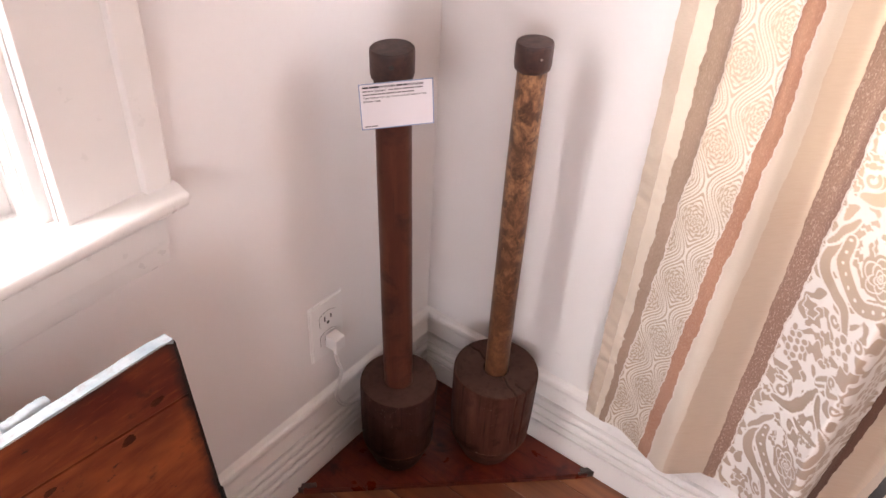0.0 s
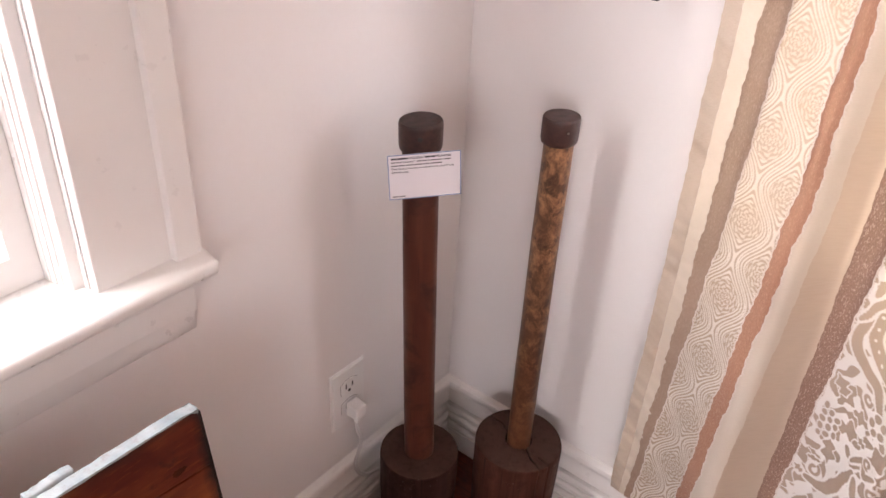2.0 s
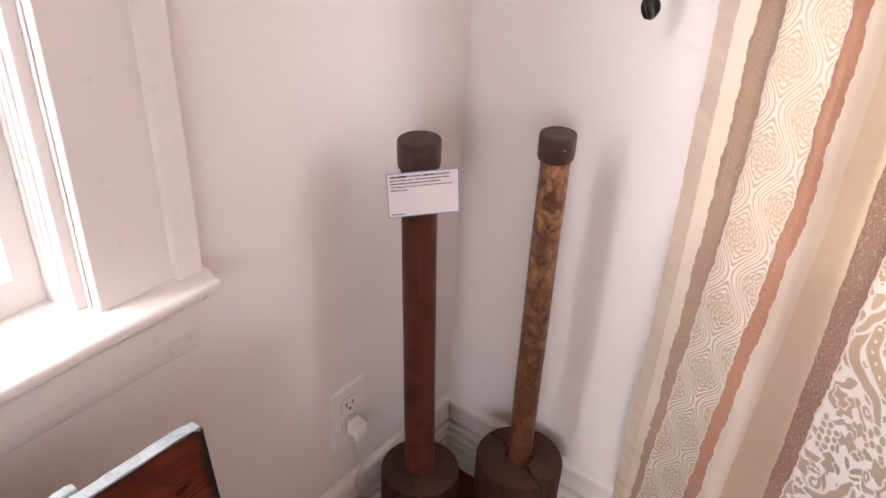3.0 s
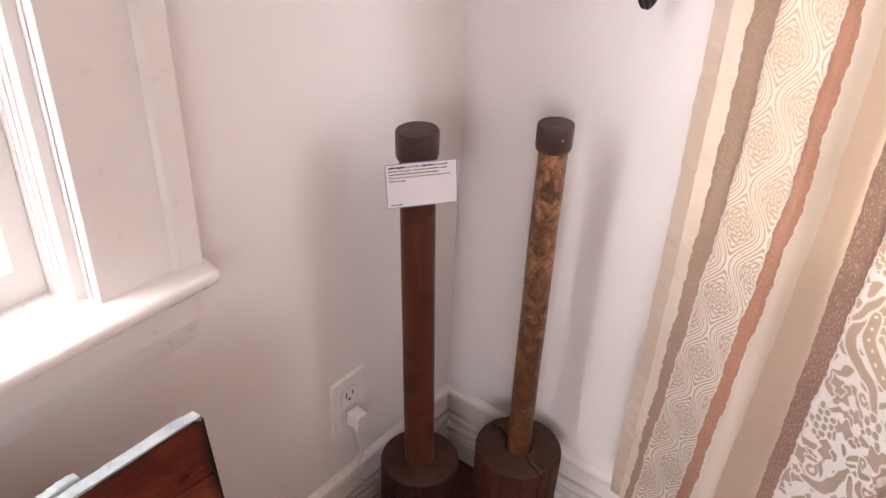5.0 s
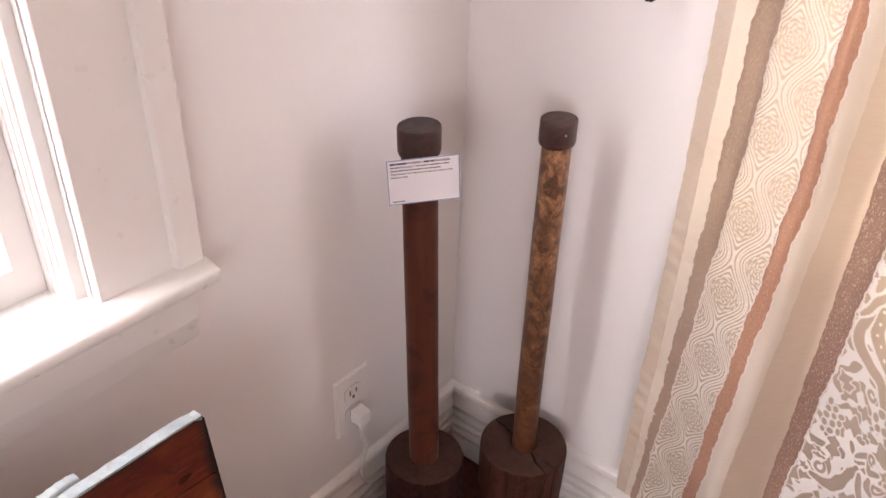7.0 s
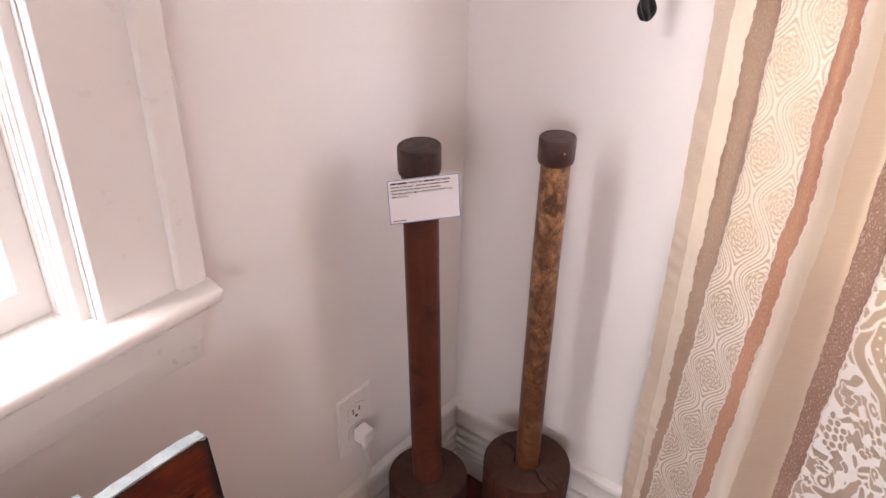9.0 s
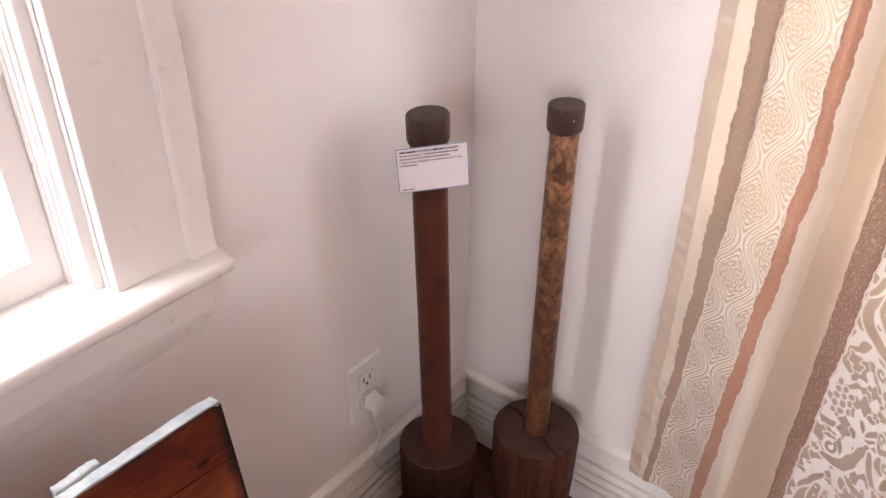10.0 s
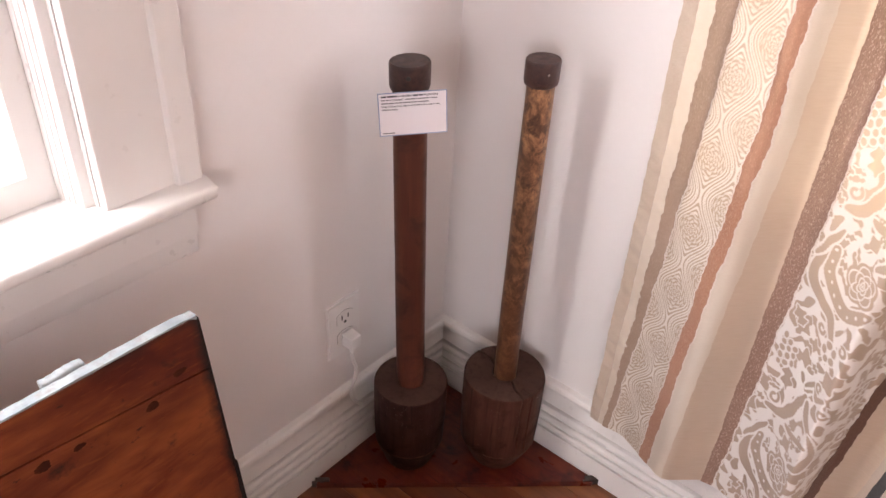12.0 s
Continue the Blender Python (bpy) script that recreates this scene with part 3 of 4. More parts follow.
P1, P2 = (0.118, -0.2365), (0.2458, -0.1080)
plunger("wooden_plunger", "dark brown wooden plunger with a reddish pole and rusted iron cap", pose(P1[0], P1[1], PLAT), (-0.013, -0.012),
        0.0705, 0.047, 0.214, 0.0262, 0.855, 0.0307, 0.043, BASE1, POLE1, [(-0.75, 0.05, 0.0012, 0.002, 0.08, 0.05)], 96, False)
plunger("wooden_plunger", "cracked brown wooden plunger with a mottled pale pole and iron cap", pose(P2[0], P2[1], PLAT), (-0.003, -0.001),
        0.0785, 0.050, 0.227, 0.0216, 0.861, 0.0264, 0.040, BASE2, POLE2,
        [(-0.47, 0.07, 0.0013, 0.011, 0.09, 0.02), (-0.22, 0.03, 0.0013, 0.009, 0.07, 0.052), (2.92, 0.10, 0.0014, 0.009, 0.17, 0.02)], 520, True)


# ---- card on the first plunger ----
def bar(bm, x0, x1, z, h):
    box((x0, -0.0009, z), (x1, -0.0004, z + h), bm=bm)


def words(name, text, x, z, size, parent, bold=False):
    cu = bpy.data.curves.new(name, "FONT")
    cu.body, cu.size, cu.extrude = text, size, 0.0001
    cu.offset = 0.0001 if bold else 0.00005
    me = bpy.data.meshes.new_from_object(new("lettering_source", cu))
    src = bpy.data.objects["lettering_source"]
    bpy.data.objects.remove(src)
    me.materials.append(INK)
    ob = new(name, me)
    ob.parent = parent
    ob.matrix_local = pose(x, -0.0008, z, 90, 0, 0)
    return ob


cn = Vector((0.74, -0.67, 0)).normalized()
CARD_AT = Vector((0.1065, -0.2465, 0.7985)) + cn * 0.0325
card = thing("information_card", Matrix.Translation(CARD_AT) @ pose(0, 0, 0, 1.5, -3.8, math.degrees(math.atan2(cn.x, -cn.y))), "small white printed card with a blue border on the plunger pole", "card")
W2, H2 = 0.0505, 0.0348
part("paper", box((-W2, -0.0004, -H2), (W2, 0.0, H2)), CARD, card)
for nm, lo, hi in (("top", (-W2, H2 - 0.0013), (W2, H2)), ("low", (-W2, -H2), (W2, -H2 + 0.0013)), ("one", (-W2, -H2 + 0.0013), (-W2 + 0.0013, H2 - 0.0013)), ("two", (W2 - 0.0013, -H2 + 0.0013), (W2, H2 - 0.0013))):
    part("border", box((lo[0], -0.0007, lo[1]), (hi[0], -0.0004, hi[1])), BLUE, card)
for a, b in ((-0.0455, -0.0375), (-0.0365, -0.0225), (0.0005, 0.0085), (0.0095, 0.0155)):
    tb = bmesh.new()
    bar(tb, a, b, H2 - 0.0072, 0.0024)
    part("title_bar", tb, INK, card)
words("lettering", "WOODEN", -0.0215, H2 - 0.0074, 0.0043, card, True)
words("lettering", "PLUNGERS", 0.0165, H2 - 0.0074, 0.0043, card, True)
words("lettering", "They have an iron cap on one end and come in two", -0.0455, H2 - 0.0225, 0.0041, card)
words("lettering", "different sizes.", -0.0455, H2 - 0.0277, 0.0041, card)
words("lettering", "\"plungers\"", -0.030, H2 - 0.0125, 0.0041, card)
for z, spans in ((H2 - 0.0122, ((-0.0455, -0.0395), (-0.0385, -0.0345), (-0.0335, -0.0308), (-0.0105, -0.004), (-0.003, 0.004), (0.005, 0.0075), (0.0085, 0.024), (0.025, 0.0265), (0.0275, 0.036))),
                 (H2 - 0.0172, ((-0.0455, -0.036), (-0.035, -0.0265), (-0.0255, -0.0205), (-0.0195, -0.015), (-0.014, -0.003), (-0.002, 0.0005), (0.0015, 0.0065), (0.0075, 0.024))),
                 (-H2 + 0.004, ((-0.0455, -0.0375), (-0.0365, -0.028)))):
    for a, b in spans:
        tb = bmesh.new()
        bar(tb, a, b, z, 0.0016)
        part("text_bar", tb, GREYINK, card)


# ---- outlet, plug and cord ----
outlet = thing("wall_outlet", pose(0, -0.3, 0.331), "white plastic duplex wall outlet with a plug in it", "outlet")
OW, OH = 0.0405, 0.064
pl = prism([(-OW, -OH), (OW, -OH), (OW, OH), (-OW, OH)], "x", 0.0, 0.0055)
bmesh.ops.bevel(pl, geom=[e for e in pl.edges if e.verts[0].co.x > 0.005 and e.verts[1].co.x > 0.005], offset=0.003, segments=3, affect="EDGES")
part("cover_plate", pl, PLASTIC, outlet, smooth=40)
for zc in (0.0225, -0.0225):
    out = [(0.0205 * max(-0.80, min(0.80, math.cos(a))) / 0.80 * 0.95, zc + 0.0172 * math.sin(a)) for a in [2 * math.pi * k / 40 for k in range(40)]]
    rec = part("receptacle", prism(out, "x", 0.0045, 0.0068), PLASTIC, outlet)
    groove = [(1.025 * y, zc + 1.025 * (z - zc)) for y, z in out]
    part("receptacle_gap", prism(groove, "x", 0.0050, 0.0058), CLIP, outlet, "dark gap round the receptacle")
    for yy, hh in ((-0.0076, 0.0056), (0.0076, 0.0046)):
        part("slot", box((0.0066, yy - 0.0014, zc + 0.003 - hh), (0.0071, yy + 0.0014, zc + 0.003 + hh)), SLOT, rec)
    hole_bm = lathe([(0, 0), (0.0032, 0), (0.0032, 0.0004), (0, 0.0004)], 14)
    ho = part("ground_hole", hole_bm, SLOT, rec)
    ho.matrix_local = Matrix.Translation((0.0067, 0, zc - 0.0085)) @ pose(0, 0, 0, 0, 90, 0)
scr = part("screw", lathe([(0, 0), (0.0033, 0), (0.0028, 0.001), (0, 0.0013)], 16), PLASTIC, outlet)
scr.matrix_local = Matrix.Translation((0.0056, 0, 0)) @ pose(0, 0, 0, 0, 90, 0)

plug = thing("power_plug", pose(0, -0.3, 0.3105), "white plug with a thin cord hanging from the outlet", "plug")
body = box((0.0108, -0.0135, -0.014), (0.036, 0.0135, 0.0135), 0.003, 3)
for yy in (-0.0062, 0.0062):
    part("prong", box((0.0060, yy - 0.0008, -0.003), (0.0115, yy + 0.0008, 0.0035)), NAIL, plug)
for v in body.verts:
    if v.co.x > 0.02:
        v.co.y *= 0.9
        v.co.z = v.co.z * 0.95 - 0.001
part("plug_body", body, PLASTIC, plug, smooth=50)
part("strain_relief", tube([(0.022, 0, -0.010), (0.0225, 0, -0.022), (0.0225, 0.0005, -0.034)], 0.005, 14, [0.0062, 0.005, 0.0036]), PLASTIC, plug, smooth=50)
CORD_LINE = smooth_path([(0.0225, 0, -0.030), (0.024, 0.003, -0.055), (0.026, 0.008, -0.075), (0.0245, 0.006, -0.10), (0.0225, -0.002, -0.125), (0.0225, -0.003, -0.145), (0.026, 0.004, -0.165), (0.031, 0.020, -0.180), (0.033, 0.045, -0.186), (0.036, 0.085, -0.215), (0.034, 0.11, -0.262), (0.032, 0.15, -0.2945), (0.034, 0.21, -0.2948)], 7)
for shift in (-0.0021, 0.0021):
    part("cord", tube([q + Vector((0, shift, 0.3 * shift)) for q in CORD_LINE], 0.0023, 10), CORD, plug, smooth=60)

# ---- corner board on the floor ----
FRONT_L, FRONT_R = (0.0265, -0.4155), (0.4395, -0.0265)
board = thing("corner_board", pose(0, 0, 0), "dark cherry-stained triangular corner board under the plungers", "board")
tri = prism([(0.0265, -0.0265), (0.0265, FRONT_L[1]), (FRONT_L[0] + 0.012, FRONT_L[1] - 0.002), (FRONT_R[0] + 0.002, FRONT_R[1] - 0.012), (FRONT_R[0], -0.0265)], "z", 0.0006, PLAT)
bmesh.ops.bevel(tri, geom=[e for e in tri.edges if e.verts[0].co.z > 0.01 and e.verts[1].co.z > 0.01], offset=0.0025, segments=2, affect="EDGES")
part("panel", tri, PLATFORM, board, smooth=40)
for (x, y), d in ((FRONT_L, 1), (FRONT_R, -1)):
    cl = box((-0.014, -0.0045, 0.0), (0.014, 0.0045, 0.005), 0.001, 1)
    box((-0.004, -0.006, 0.0), (0.004, -0.003, 0.0065), bm=cl)
    box((-0.020, -0.0075, -0.0105), (-0.010, -0.0045, 0.004) if d > 0 else (0.020, -0.0045, 0.004), bm=cl)
    c = part("clip", cl, CLIP, board, "small grey iron clip")
    c.matrix_local = pose(x + (0.012 if d > 0 else -0.004), y + (0.012 if d > 0 else -0.003), PLAT - 0.001, 0, 0, 44 if d > 0 else 46)

# ---- the open chest ----
CH_X, CH_Y, CH_TOP = 0.2085, -0.6865, 0.335
chest = thing("wooden_chest", pose(CH_X, CH_Y, 0), "old stained pine chest with its lid propped open by the wall", "chest")
LEN, DEP, BT = 0.78, 0.37, 0.022
for nm, lo, hi in (("front_board", (DEP - BT, -LEN, 0.012), (DEP, 0, CH_TOP)), ("back_board", (0, -LEN, 0.012), (BT, 0, CH_TOP)),
                   ("end_board", (BT, -BT, 0.012), (DEP - BT, 0, CH_TOP)), ("end_board", (BT, -LEN, 0.012), (DEP - BT, -LEN + BT, CH_TOP)),
                   ("bottom", (BT, -LEN + BT, 0.03), (DEP - BT, -BT, 0.045)), ("plinth", (0.005, -LEN + 0.005, 0.0005), (DEP - 0.005, -0.005, 0.012))):
    part(nm, box(lo, hi, 0.002, 2), LIDWOOD, chest)
lid = new("lid")
lid.parent = chest
LT, LH = 0.0165, 0.3600
lid.matrix_local = Matrix.Translation((0.006, 0, CH_TOP + 0.002)) @ pose(0, 0, 0, 0, -7.8, 0)
tagged(lid, "worn red-brown boards with a pale blue painted edge")


def lid_board(z0, z1, slope0, slope1):
    """A lid board from z0 to z1; slope: rise towards the far end."""
    bm = box((-LT / 2 + 0.001, -LEN, z0), (LT / 2, -0.0023, z1), 0.0016, 2)
    for v in bm.verts:
        k = -v.co.y / LEN
        if v.co.z > (z0 + z1) / 2:
            v.co.z += slope1 * k
        else:
            v.co.z += slope0 * k
    return bm


JO = LH - 0.079
KNOTS = ((-0.082, LH - 0.084, 0.0062), (-0.170, LH - 0.079, 0.0046), (-0.210, LH - 0.077, 0.0066), (-0.040, LH - 0.061, 0.0055))
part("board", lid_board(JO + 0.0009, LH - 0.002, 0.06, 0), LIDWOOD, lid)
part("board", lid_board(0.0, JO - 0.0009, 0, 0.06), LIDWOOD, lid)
edge = box((-LT / 2, -LEN, LH - 0.0019), (LT / 2 + 0.0002, -0.0015, LH + 0.0012), 0.0013, 3)
bmesh.ops.subdivide_edges(edge, edges=[e for e in edge.edges if abs(e.verts[0].co.y - e.verts[1].co.y) > 0.1], cuts=90)
for v in edge.verts:
    k = 0.0008 * noise.noise((v.co.y * 60, v.co.x * 200, 1)) + 0.0005 * noise.noise((v.co.y * 210, v.co.x * 300, 4))
    if v.co.z > LH - 0.0005:
        v.co.z += k - 0.0055 * math.exp((v.co.y + 0.0035) / 0.006)
    v.co.x += k * (1 if v.co.x > 0 else -1)
part("painted_edge", edge, PAINTEDGE, lid, "worn pale blue paint")
end = box((-LT / 2, -0.0022, 0.0), (LT / 2 + 0.0004, 0.0006, LH - 0.0045), 0.0014, 2)
bmesh.ops.subdivide_edges(end, edges=[e for e in end.edges if abs(e.verts[0].co.z - e.verts[1].co.z) > 0.1], cuts=120)
for v in end.verts:
    if v.co.y < -0.001 and v.co.x > 0:
        v.co.y -= 0.0012 + 0.0016 * noise.noise((v.co.z * 45, 0.0, 3)) + 0.0012 * noise.noise((v.co.z * 170, 0.0, 5))
        v.co.x += 0.0003
part("end_edge", end, BLACKEDGE, lid, "blackened worn end edge")
part("corner_strap", box((LT / 2 - 0.002, -0.002, 0.02), (LT / 2 + 0.003, 0.0022, 0.125), 0.001, 1), BLACKEDGE, lid, "black iron strap")
hasp = box((-LT / 2 - 0.0130, -0.178, LH - 0.09), (-LT / 2 - 0.0012, -0.130, LH + 0.0040), 0.0025, 3)
bmesh.ops.subdivide_edges(hasp, edges=[e for e in hasp.edges if abs(e.verts[0].co.y - e.verts[1].co.y) > 0.02], cuts=28)
for v in hasp.verts:
    v.co.z += 0.0010 * math.sin(v.co.y * 120) + (0.0004 * abs(math.sin(v.co.y * 330)) if v.co.z > LH else 0)
    v.co.x -= 0.0009 * abs(math.sin(v.co.y * 330)) if v.co.x < -LT / 2 - 0.006 else 0
part("hasp", hasp, PAINTEDGE, lid, "painted metal hasp tab", smooth=50)
for y, z, r in KNOTS:
    kb = lathe([(0, 0), (r, 0), (r * 0.7, 0.0004), (0, 0.0005)], 28, lambda a, rr, zz: (rr * (1 + 0.10 * math.sin(2 * a + y * 50) + 0.10 * math.sin(3 * a + y * 90) + 0.07 * math.sin(9 * a)), zz))
    for v in kb.verts:
        v.co.y *= 1.7
    k = part("knot", kb, KNOT, lid, "dark knot")
    k.matrix_local = Matrix.Translation((LT / 2 - 0.0002, y, z)) @ pose(0, 0, 0, 0, 90, 0)

# ---- iron wall hook ----
HK = (0.318, -0.045, 1.046)
hook = thing("wall_hook", pose(HK[0], 0, HK[2]), "black twisted wrought-iron hook on the wall", "hook")
rose = part("rosette", lathe([(0, 0), (0.022, 0), (0.022, 0.003), (0.014, 0.007), (0, 0.008)], 28), IRON, hook, smooth=40)
rose.matrix_local = pose(0, 0, 0.085, 90, 0, 0)
part("arm", tube(smooth_path([(0, -0.004, 0.085), (0, -0.03, 0.092), (0, -0.045, 0.075), (0, -0.045, 0.02)], 6), 0.0045, 10), IRON, hook, smooth=60)
drop = lathe([(0, -0.011)] + [(0.0112 * math.sin(math.pi * min(1, (k + 0.9) / 14)) ** 0.5, -0.011 + 0.040 * (k + 0.15) / 14) for k in range(14)] + [(0, 0.030)], 72,
             lambda a, r, z: (r * (1 + 0.17 * math.sin(4 * a + z * 170)), z))
dp = part("twisted_knob", drop, IRON, hook, smooth=80)
dp.matrix_local = Matrix.Translation((0, -0.045, 0))

# ---- curtain ----
FOLD_X = [0.36, 0.398, 0.43, 0.485, 0.535, 0.575, 0.590, 0.610, 0.635, 0.660, 0.70, 0.745, 0.766, 0.780, 0.802, 0.84, 0.90, 0.94, 0.98, 1.02, 1.07]
FOLD_Y = [-0.055, -0.055, -0.056, -0.063, -0.082, -0.098, -0.095, -0.075, -0.052, -0.048, -0.060, -0.094, -0.116, -0.108, -0.050, -0.036, -0.065, -0.092, -0.098, -0.066, -0.05]
_fx = np.linspace(0.36, 1.07, 711)
_fy = np.interp(_fx, FOLD_X, FOLD_Y)
_k = np.exp(-(np.arange(-12, 13) / 4.0) ** 2)
_fy = np.convolve(np.pad(_fy, 12, mode="edge"), _k / _k.sum(), "valid")
_fs = np.concatenate([[0], np.cumsum(np.hypot(np.diff(_fx), np.diff(_fy)))])
HEM, TOPZ = 0.206, 2.16


def wave(v, seed, f=1.0):
    """A smooth wandering line along the height."""
    return (np.sin(v * 38 * f + seed) * 0.45 + np.sin(v * 83 * f + seed * 2.3) * 0.3 + np.sin(v * 171 * f + seed * 3.1) * 0.28 + np.sin(v * 410 * f + seed * 5.7) * 0.22 + np.sin(v * 905 * f + seed * 7.9) * 0.08)


def stripe_edge(low, high, wander, seed):
    return lambda z: low + (high - low) * np.clip((z - 0.40) / 0.45, -0.4, 1.03) + wander * wave(z, seed)


def swirl_pattern(u, v):
    """Ogee medallions between bundles of wavy lines: 1 is the pale thread."""
    wu, wv = 0.092, 0.116
    u, v = u - np.interp(0.512, _fx, _fs), v - 0.569
    th = 2 * np.pi * v / wv
    col = np.round(u / (wu / 2))
    cu = u - col * wu / 2
    side = np.where(col % 2 == 0, 1.0, -1.0)
    amp = 0.64 * np.cos(th)
    half = wu / 4 * (1 + side * amp)
    flip = np.abs(cu) > half
    half = np.where(flip, wu / 4 * (1 - side * amp), half)
    near = np.where(flip, wu / 2 - np.abs(cu), np.abs(cu))
    side = np.where(flip, -side, side)
    gap = half - (np.sqrt(near ** 2 + 0.0035 ** 2) - 0.0035)
    slope = np.hypot(1, wu / 4 * 2 * np.pi / wv * 0.62 * np.sin(th))
    lines = np.cos(2 * np.pi * gap / slope / 0.0044)
    out = np.clip(lines * 2.0 + 0.55, 0, 1)
    cv = np.where(side > 0, (v + wv / 2) % wv - wv / 2, v % wv - wv / 2)
    ang = np.arctan2(cv, cu)
    rad = np.hypot(near, cv * 0.75)
    deep = gap / slope > 0.0155
    lace = np.sin(ang * 9 + 2.4 * np.sin(rad * 520)) + 1.1 * np.sin(rad * 1380 + 1.1 * np.sin(ang * 10)) + 0.5 * np.sin(cu * 1500) * np.sin(cv * 1400)
    inner = np.clip(lace * 1.3 + 0.3, 0, 1) * 0.8
    return np.where(deep & (half > 0.024), inner, out)


def damask_pattern(u, v):
    """Flowers, scrolls, leaves and berries in taupe on a pale ground, in millimetres of one repeat: 1 is the pale ground."""
    pu, pv = 152.0, 363.0
    wu, wv = u * 1000 - 340, v * 1000
    wu, wv = wu + 1.3 * np.sin(wv / 11 + 1) + 0.8 * np.sin(wu / 5 + wv / 7), wv + 1.3 * np.sin(wu / 9) + 0.8 * np.sin(wv / 6 + 2)
    n = np.sin(wu / 4.6 + 1.7 * np.sin(wv / 10.5)) + np.sin(wv / 5.6 + 1.9 * np.sin(wu / 9.5 + 1)) + 0.8 * np.sin((wu + wv) / 6.4 + 1.3 * np.sin((wu - wv) / 7.5))
    taupe = np.clip((n - 0.35) * 3.4, 0, 1)
    rng = random.Random(11)

    def put(mask, val):
        nonlocal taupe
        taupe = taupe * (1 - mask) + val * mask

    def soft(d, w=1.3):
        return np.clip(0.5 - d / w, 0, 1)

    def local(cu, cv):
        return (wu - cu + pu / 2) % pu - pu / 2, (wv - cv + pv / 2) % pv - pv / 2

    def stroke(points, half, taper=0.5):
        """Distance to a curved band that thins towards both ends."""
        pts = [np.array(p, float) for p in points]
        fine = []
        for i in range(len(pts) - 1):
            p0, p1, p2, p3 = pts[max(i - 1, 0)], pts[i], pts[i + 1], pts[min(i + 2, len(pts) - 1)]
            for t in np.linspace(0, 1, 6, endpoint=False):
                fine.append(0.5 * (2 * p1 + (p2 - p0) * t + (2 * p0 - 5 * p1 + 4 * p2 - p3) * t ** 2 + (3 * p1 - p0 - 3 * p2 + p3) * t ** 3))
        fine.append(pts[-1])
        best = np.full_like(u, 99.0)
        for i, p in enumerate(fine):
            x, y = local(p[0], p[1])
            k = i / (len(fine) - 1)
            best = np.minimum(best, np.hypot(x, y) - half * (1 - taper * abs(2 * k - 1) ** 2))
        return best

    def leaf(cu, cv, turn, length, width, val=1.0):
        x, y = local(cu, cv)
        p, q = x * math.cos(turn) + y * math.sin(turn), -x * math.sin(turn) + y * math.cos(turn)
        s = np.clip(p / length, -1, 1)
        d = np.abs(q) - width * (1 - s ** 2) * (1 + 0.45 * np.sin(s * 7.5 + cu))
        d = np.where(np.abs(p) > length, np.abs(p) - length + np.abs(q), d)
        put(soft(d - 2.6), 0.0)
        put(soft(d), val)

    # ragged leaves between the scrolls
    for cu, cv, turn, length, width in ((21, 602, 1.2, 17, 8), (44, 560, 0.4, 18, 8), (29, 505, 1.9, 17, 7), (103, 572, 0.9, 22, 9), (52, 592, 0.1, 13, 6), (146, 468, 0.7, 20, 9), (137, 408, 1.2, 21, 9),
                                        (78, 419, 0.8, 18, 7), (12, 612, 2.2, 12, 6), (128, 640, 0.5, 20, 9), (136, 700, 1.5, 20, 8), (118, 755, 0.9, 18, 8), (130, 520, 2.3, 18, 8)):
        leaf(cu, cv, turn, length * 1.25, width * 1.35)
    for k in range(16):
        leaf(rng.uniform(0, pu), rng.uniform(0, pv), rng.uniform(0, 3.1), rng.uniform(7, 12), rng.uniform(3, 5))
    # stems, arcs and hooks, each with a pale seam round it
    for points, half in ((((28, 737), (8, 706), (9, 677), (33, 656), (58, 649), (75, 624)), 6.5), (((0, 716), (12, 745), (26, 765)), 4.0), (((15, 435), (38, 440), (61, 477), (72, 516)), 6.5),
                         (((80, 510), (93, 487), (122, 464)), 5.5), (((60, 441), (81, 440), (109, 449)), 4.5), (((64, 530), (81, 546), (91, 530), (107, 541)), 3.6), (((110, 470), (124, 440), (116, 410), (96, 392)), 5.0)):
        d = stroke(points, half * 1.3)
        put(soft(d - 3.2), 0.0)
        put(soft(d), 1.0)
    # curls at the ends of the stems
    for cu, cv, r, turn in ((52, 624, 8, 0.4), (102, 626, 8, 2.4), (19, 457, 10, 1.2), (90, 548, 7, -1.0), (30, 690, 7, 2.0), (112, 520, 8, 0.2)):
        x, y = local(cu, cv)
        a = (np.arctan2(y, x) - turn) % (2 * np.pi)
        d = np.abs(np.hypot(x, y) - r * (0.45 + 0.55 * a / 6.28)) - 2.6
        put(soft(np.hypot(x, y) - r - 3.5), 0.0)
        put(soft(d) * (np.hypot(x, y) < r + 4), 1.0)
    # buds along the branch
    for cu, cv in ((70, 448), (82, 431), (94, 452), (104, 440)):
        x, y = local(cu, cv)
        put(soft(np.hypot(x, y) - 4.2), 1.0)
        put(soft(np.hypot(x, y) - 1.3), 0.0)
    # berries
    for i in range(3):
        for j in range(5 - i):
            x, y = local(4 + i * 10.5, 520 + j * 12.5 + i * 6)
            d = np.hypot(x * 1.1, y * 0.9) - 4.6
            put(soft(d - 2.0), 0.0)
            put(soft(d), 1.0)
    # five-petalled medallion
    x, y = local(79, 606)
    put(soft(np.hypot(x, y) - 19), 0.0)
    for k in range(5):
        a = 0.6 + k * 1.257
        put(soft(np.hypot(x - 11 * math.cos(a), y - 11 * math.sin(a)) - 5.6), 1.0)
    # crescent of white dots that cups the flower
    rim = ((24, 738), (28, 704), (50, 682), (82, 674), (114, 692))
    d = stroke(rim, 11.5, 0.5)
    put(soft(d - 2.5), 0.0)
    put(soft(d), 1.0)
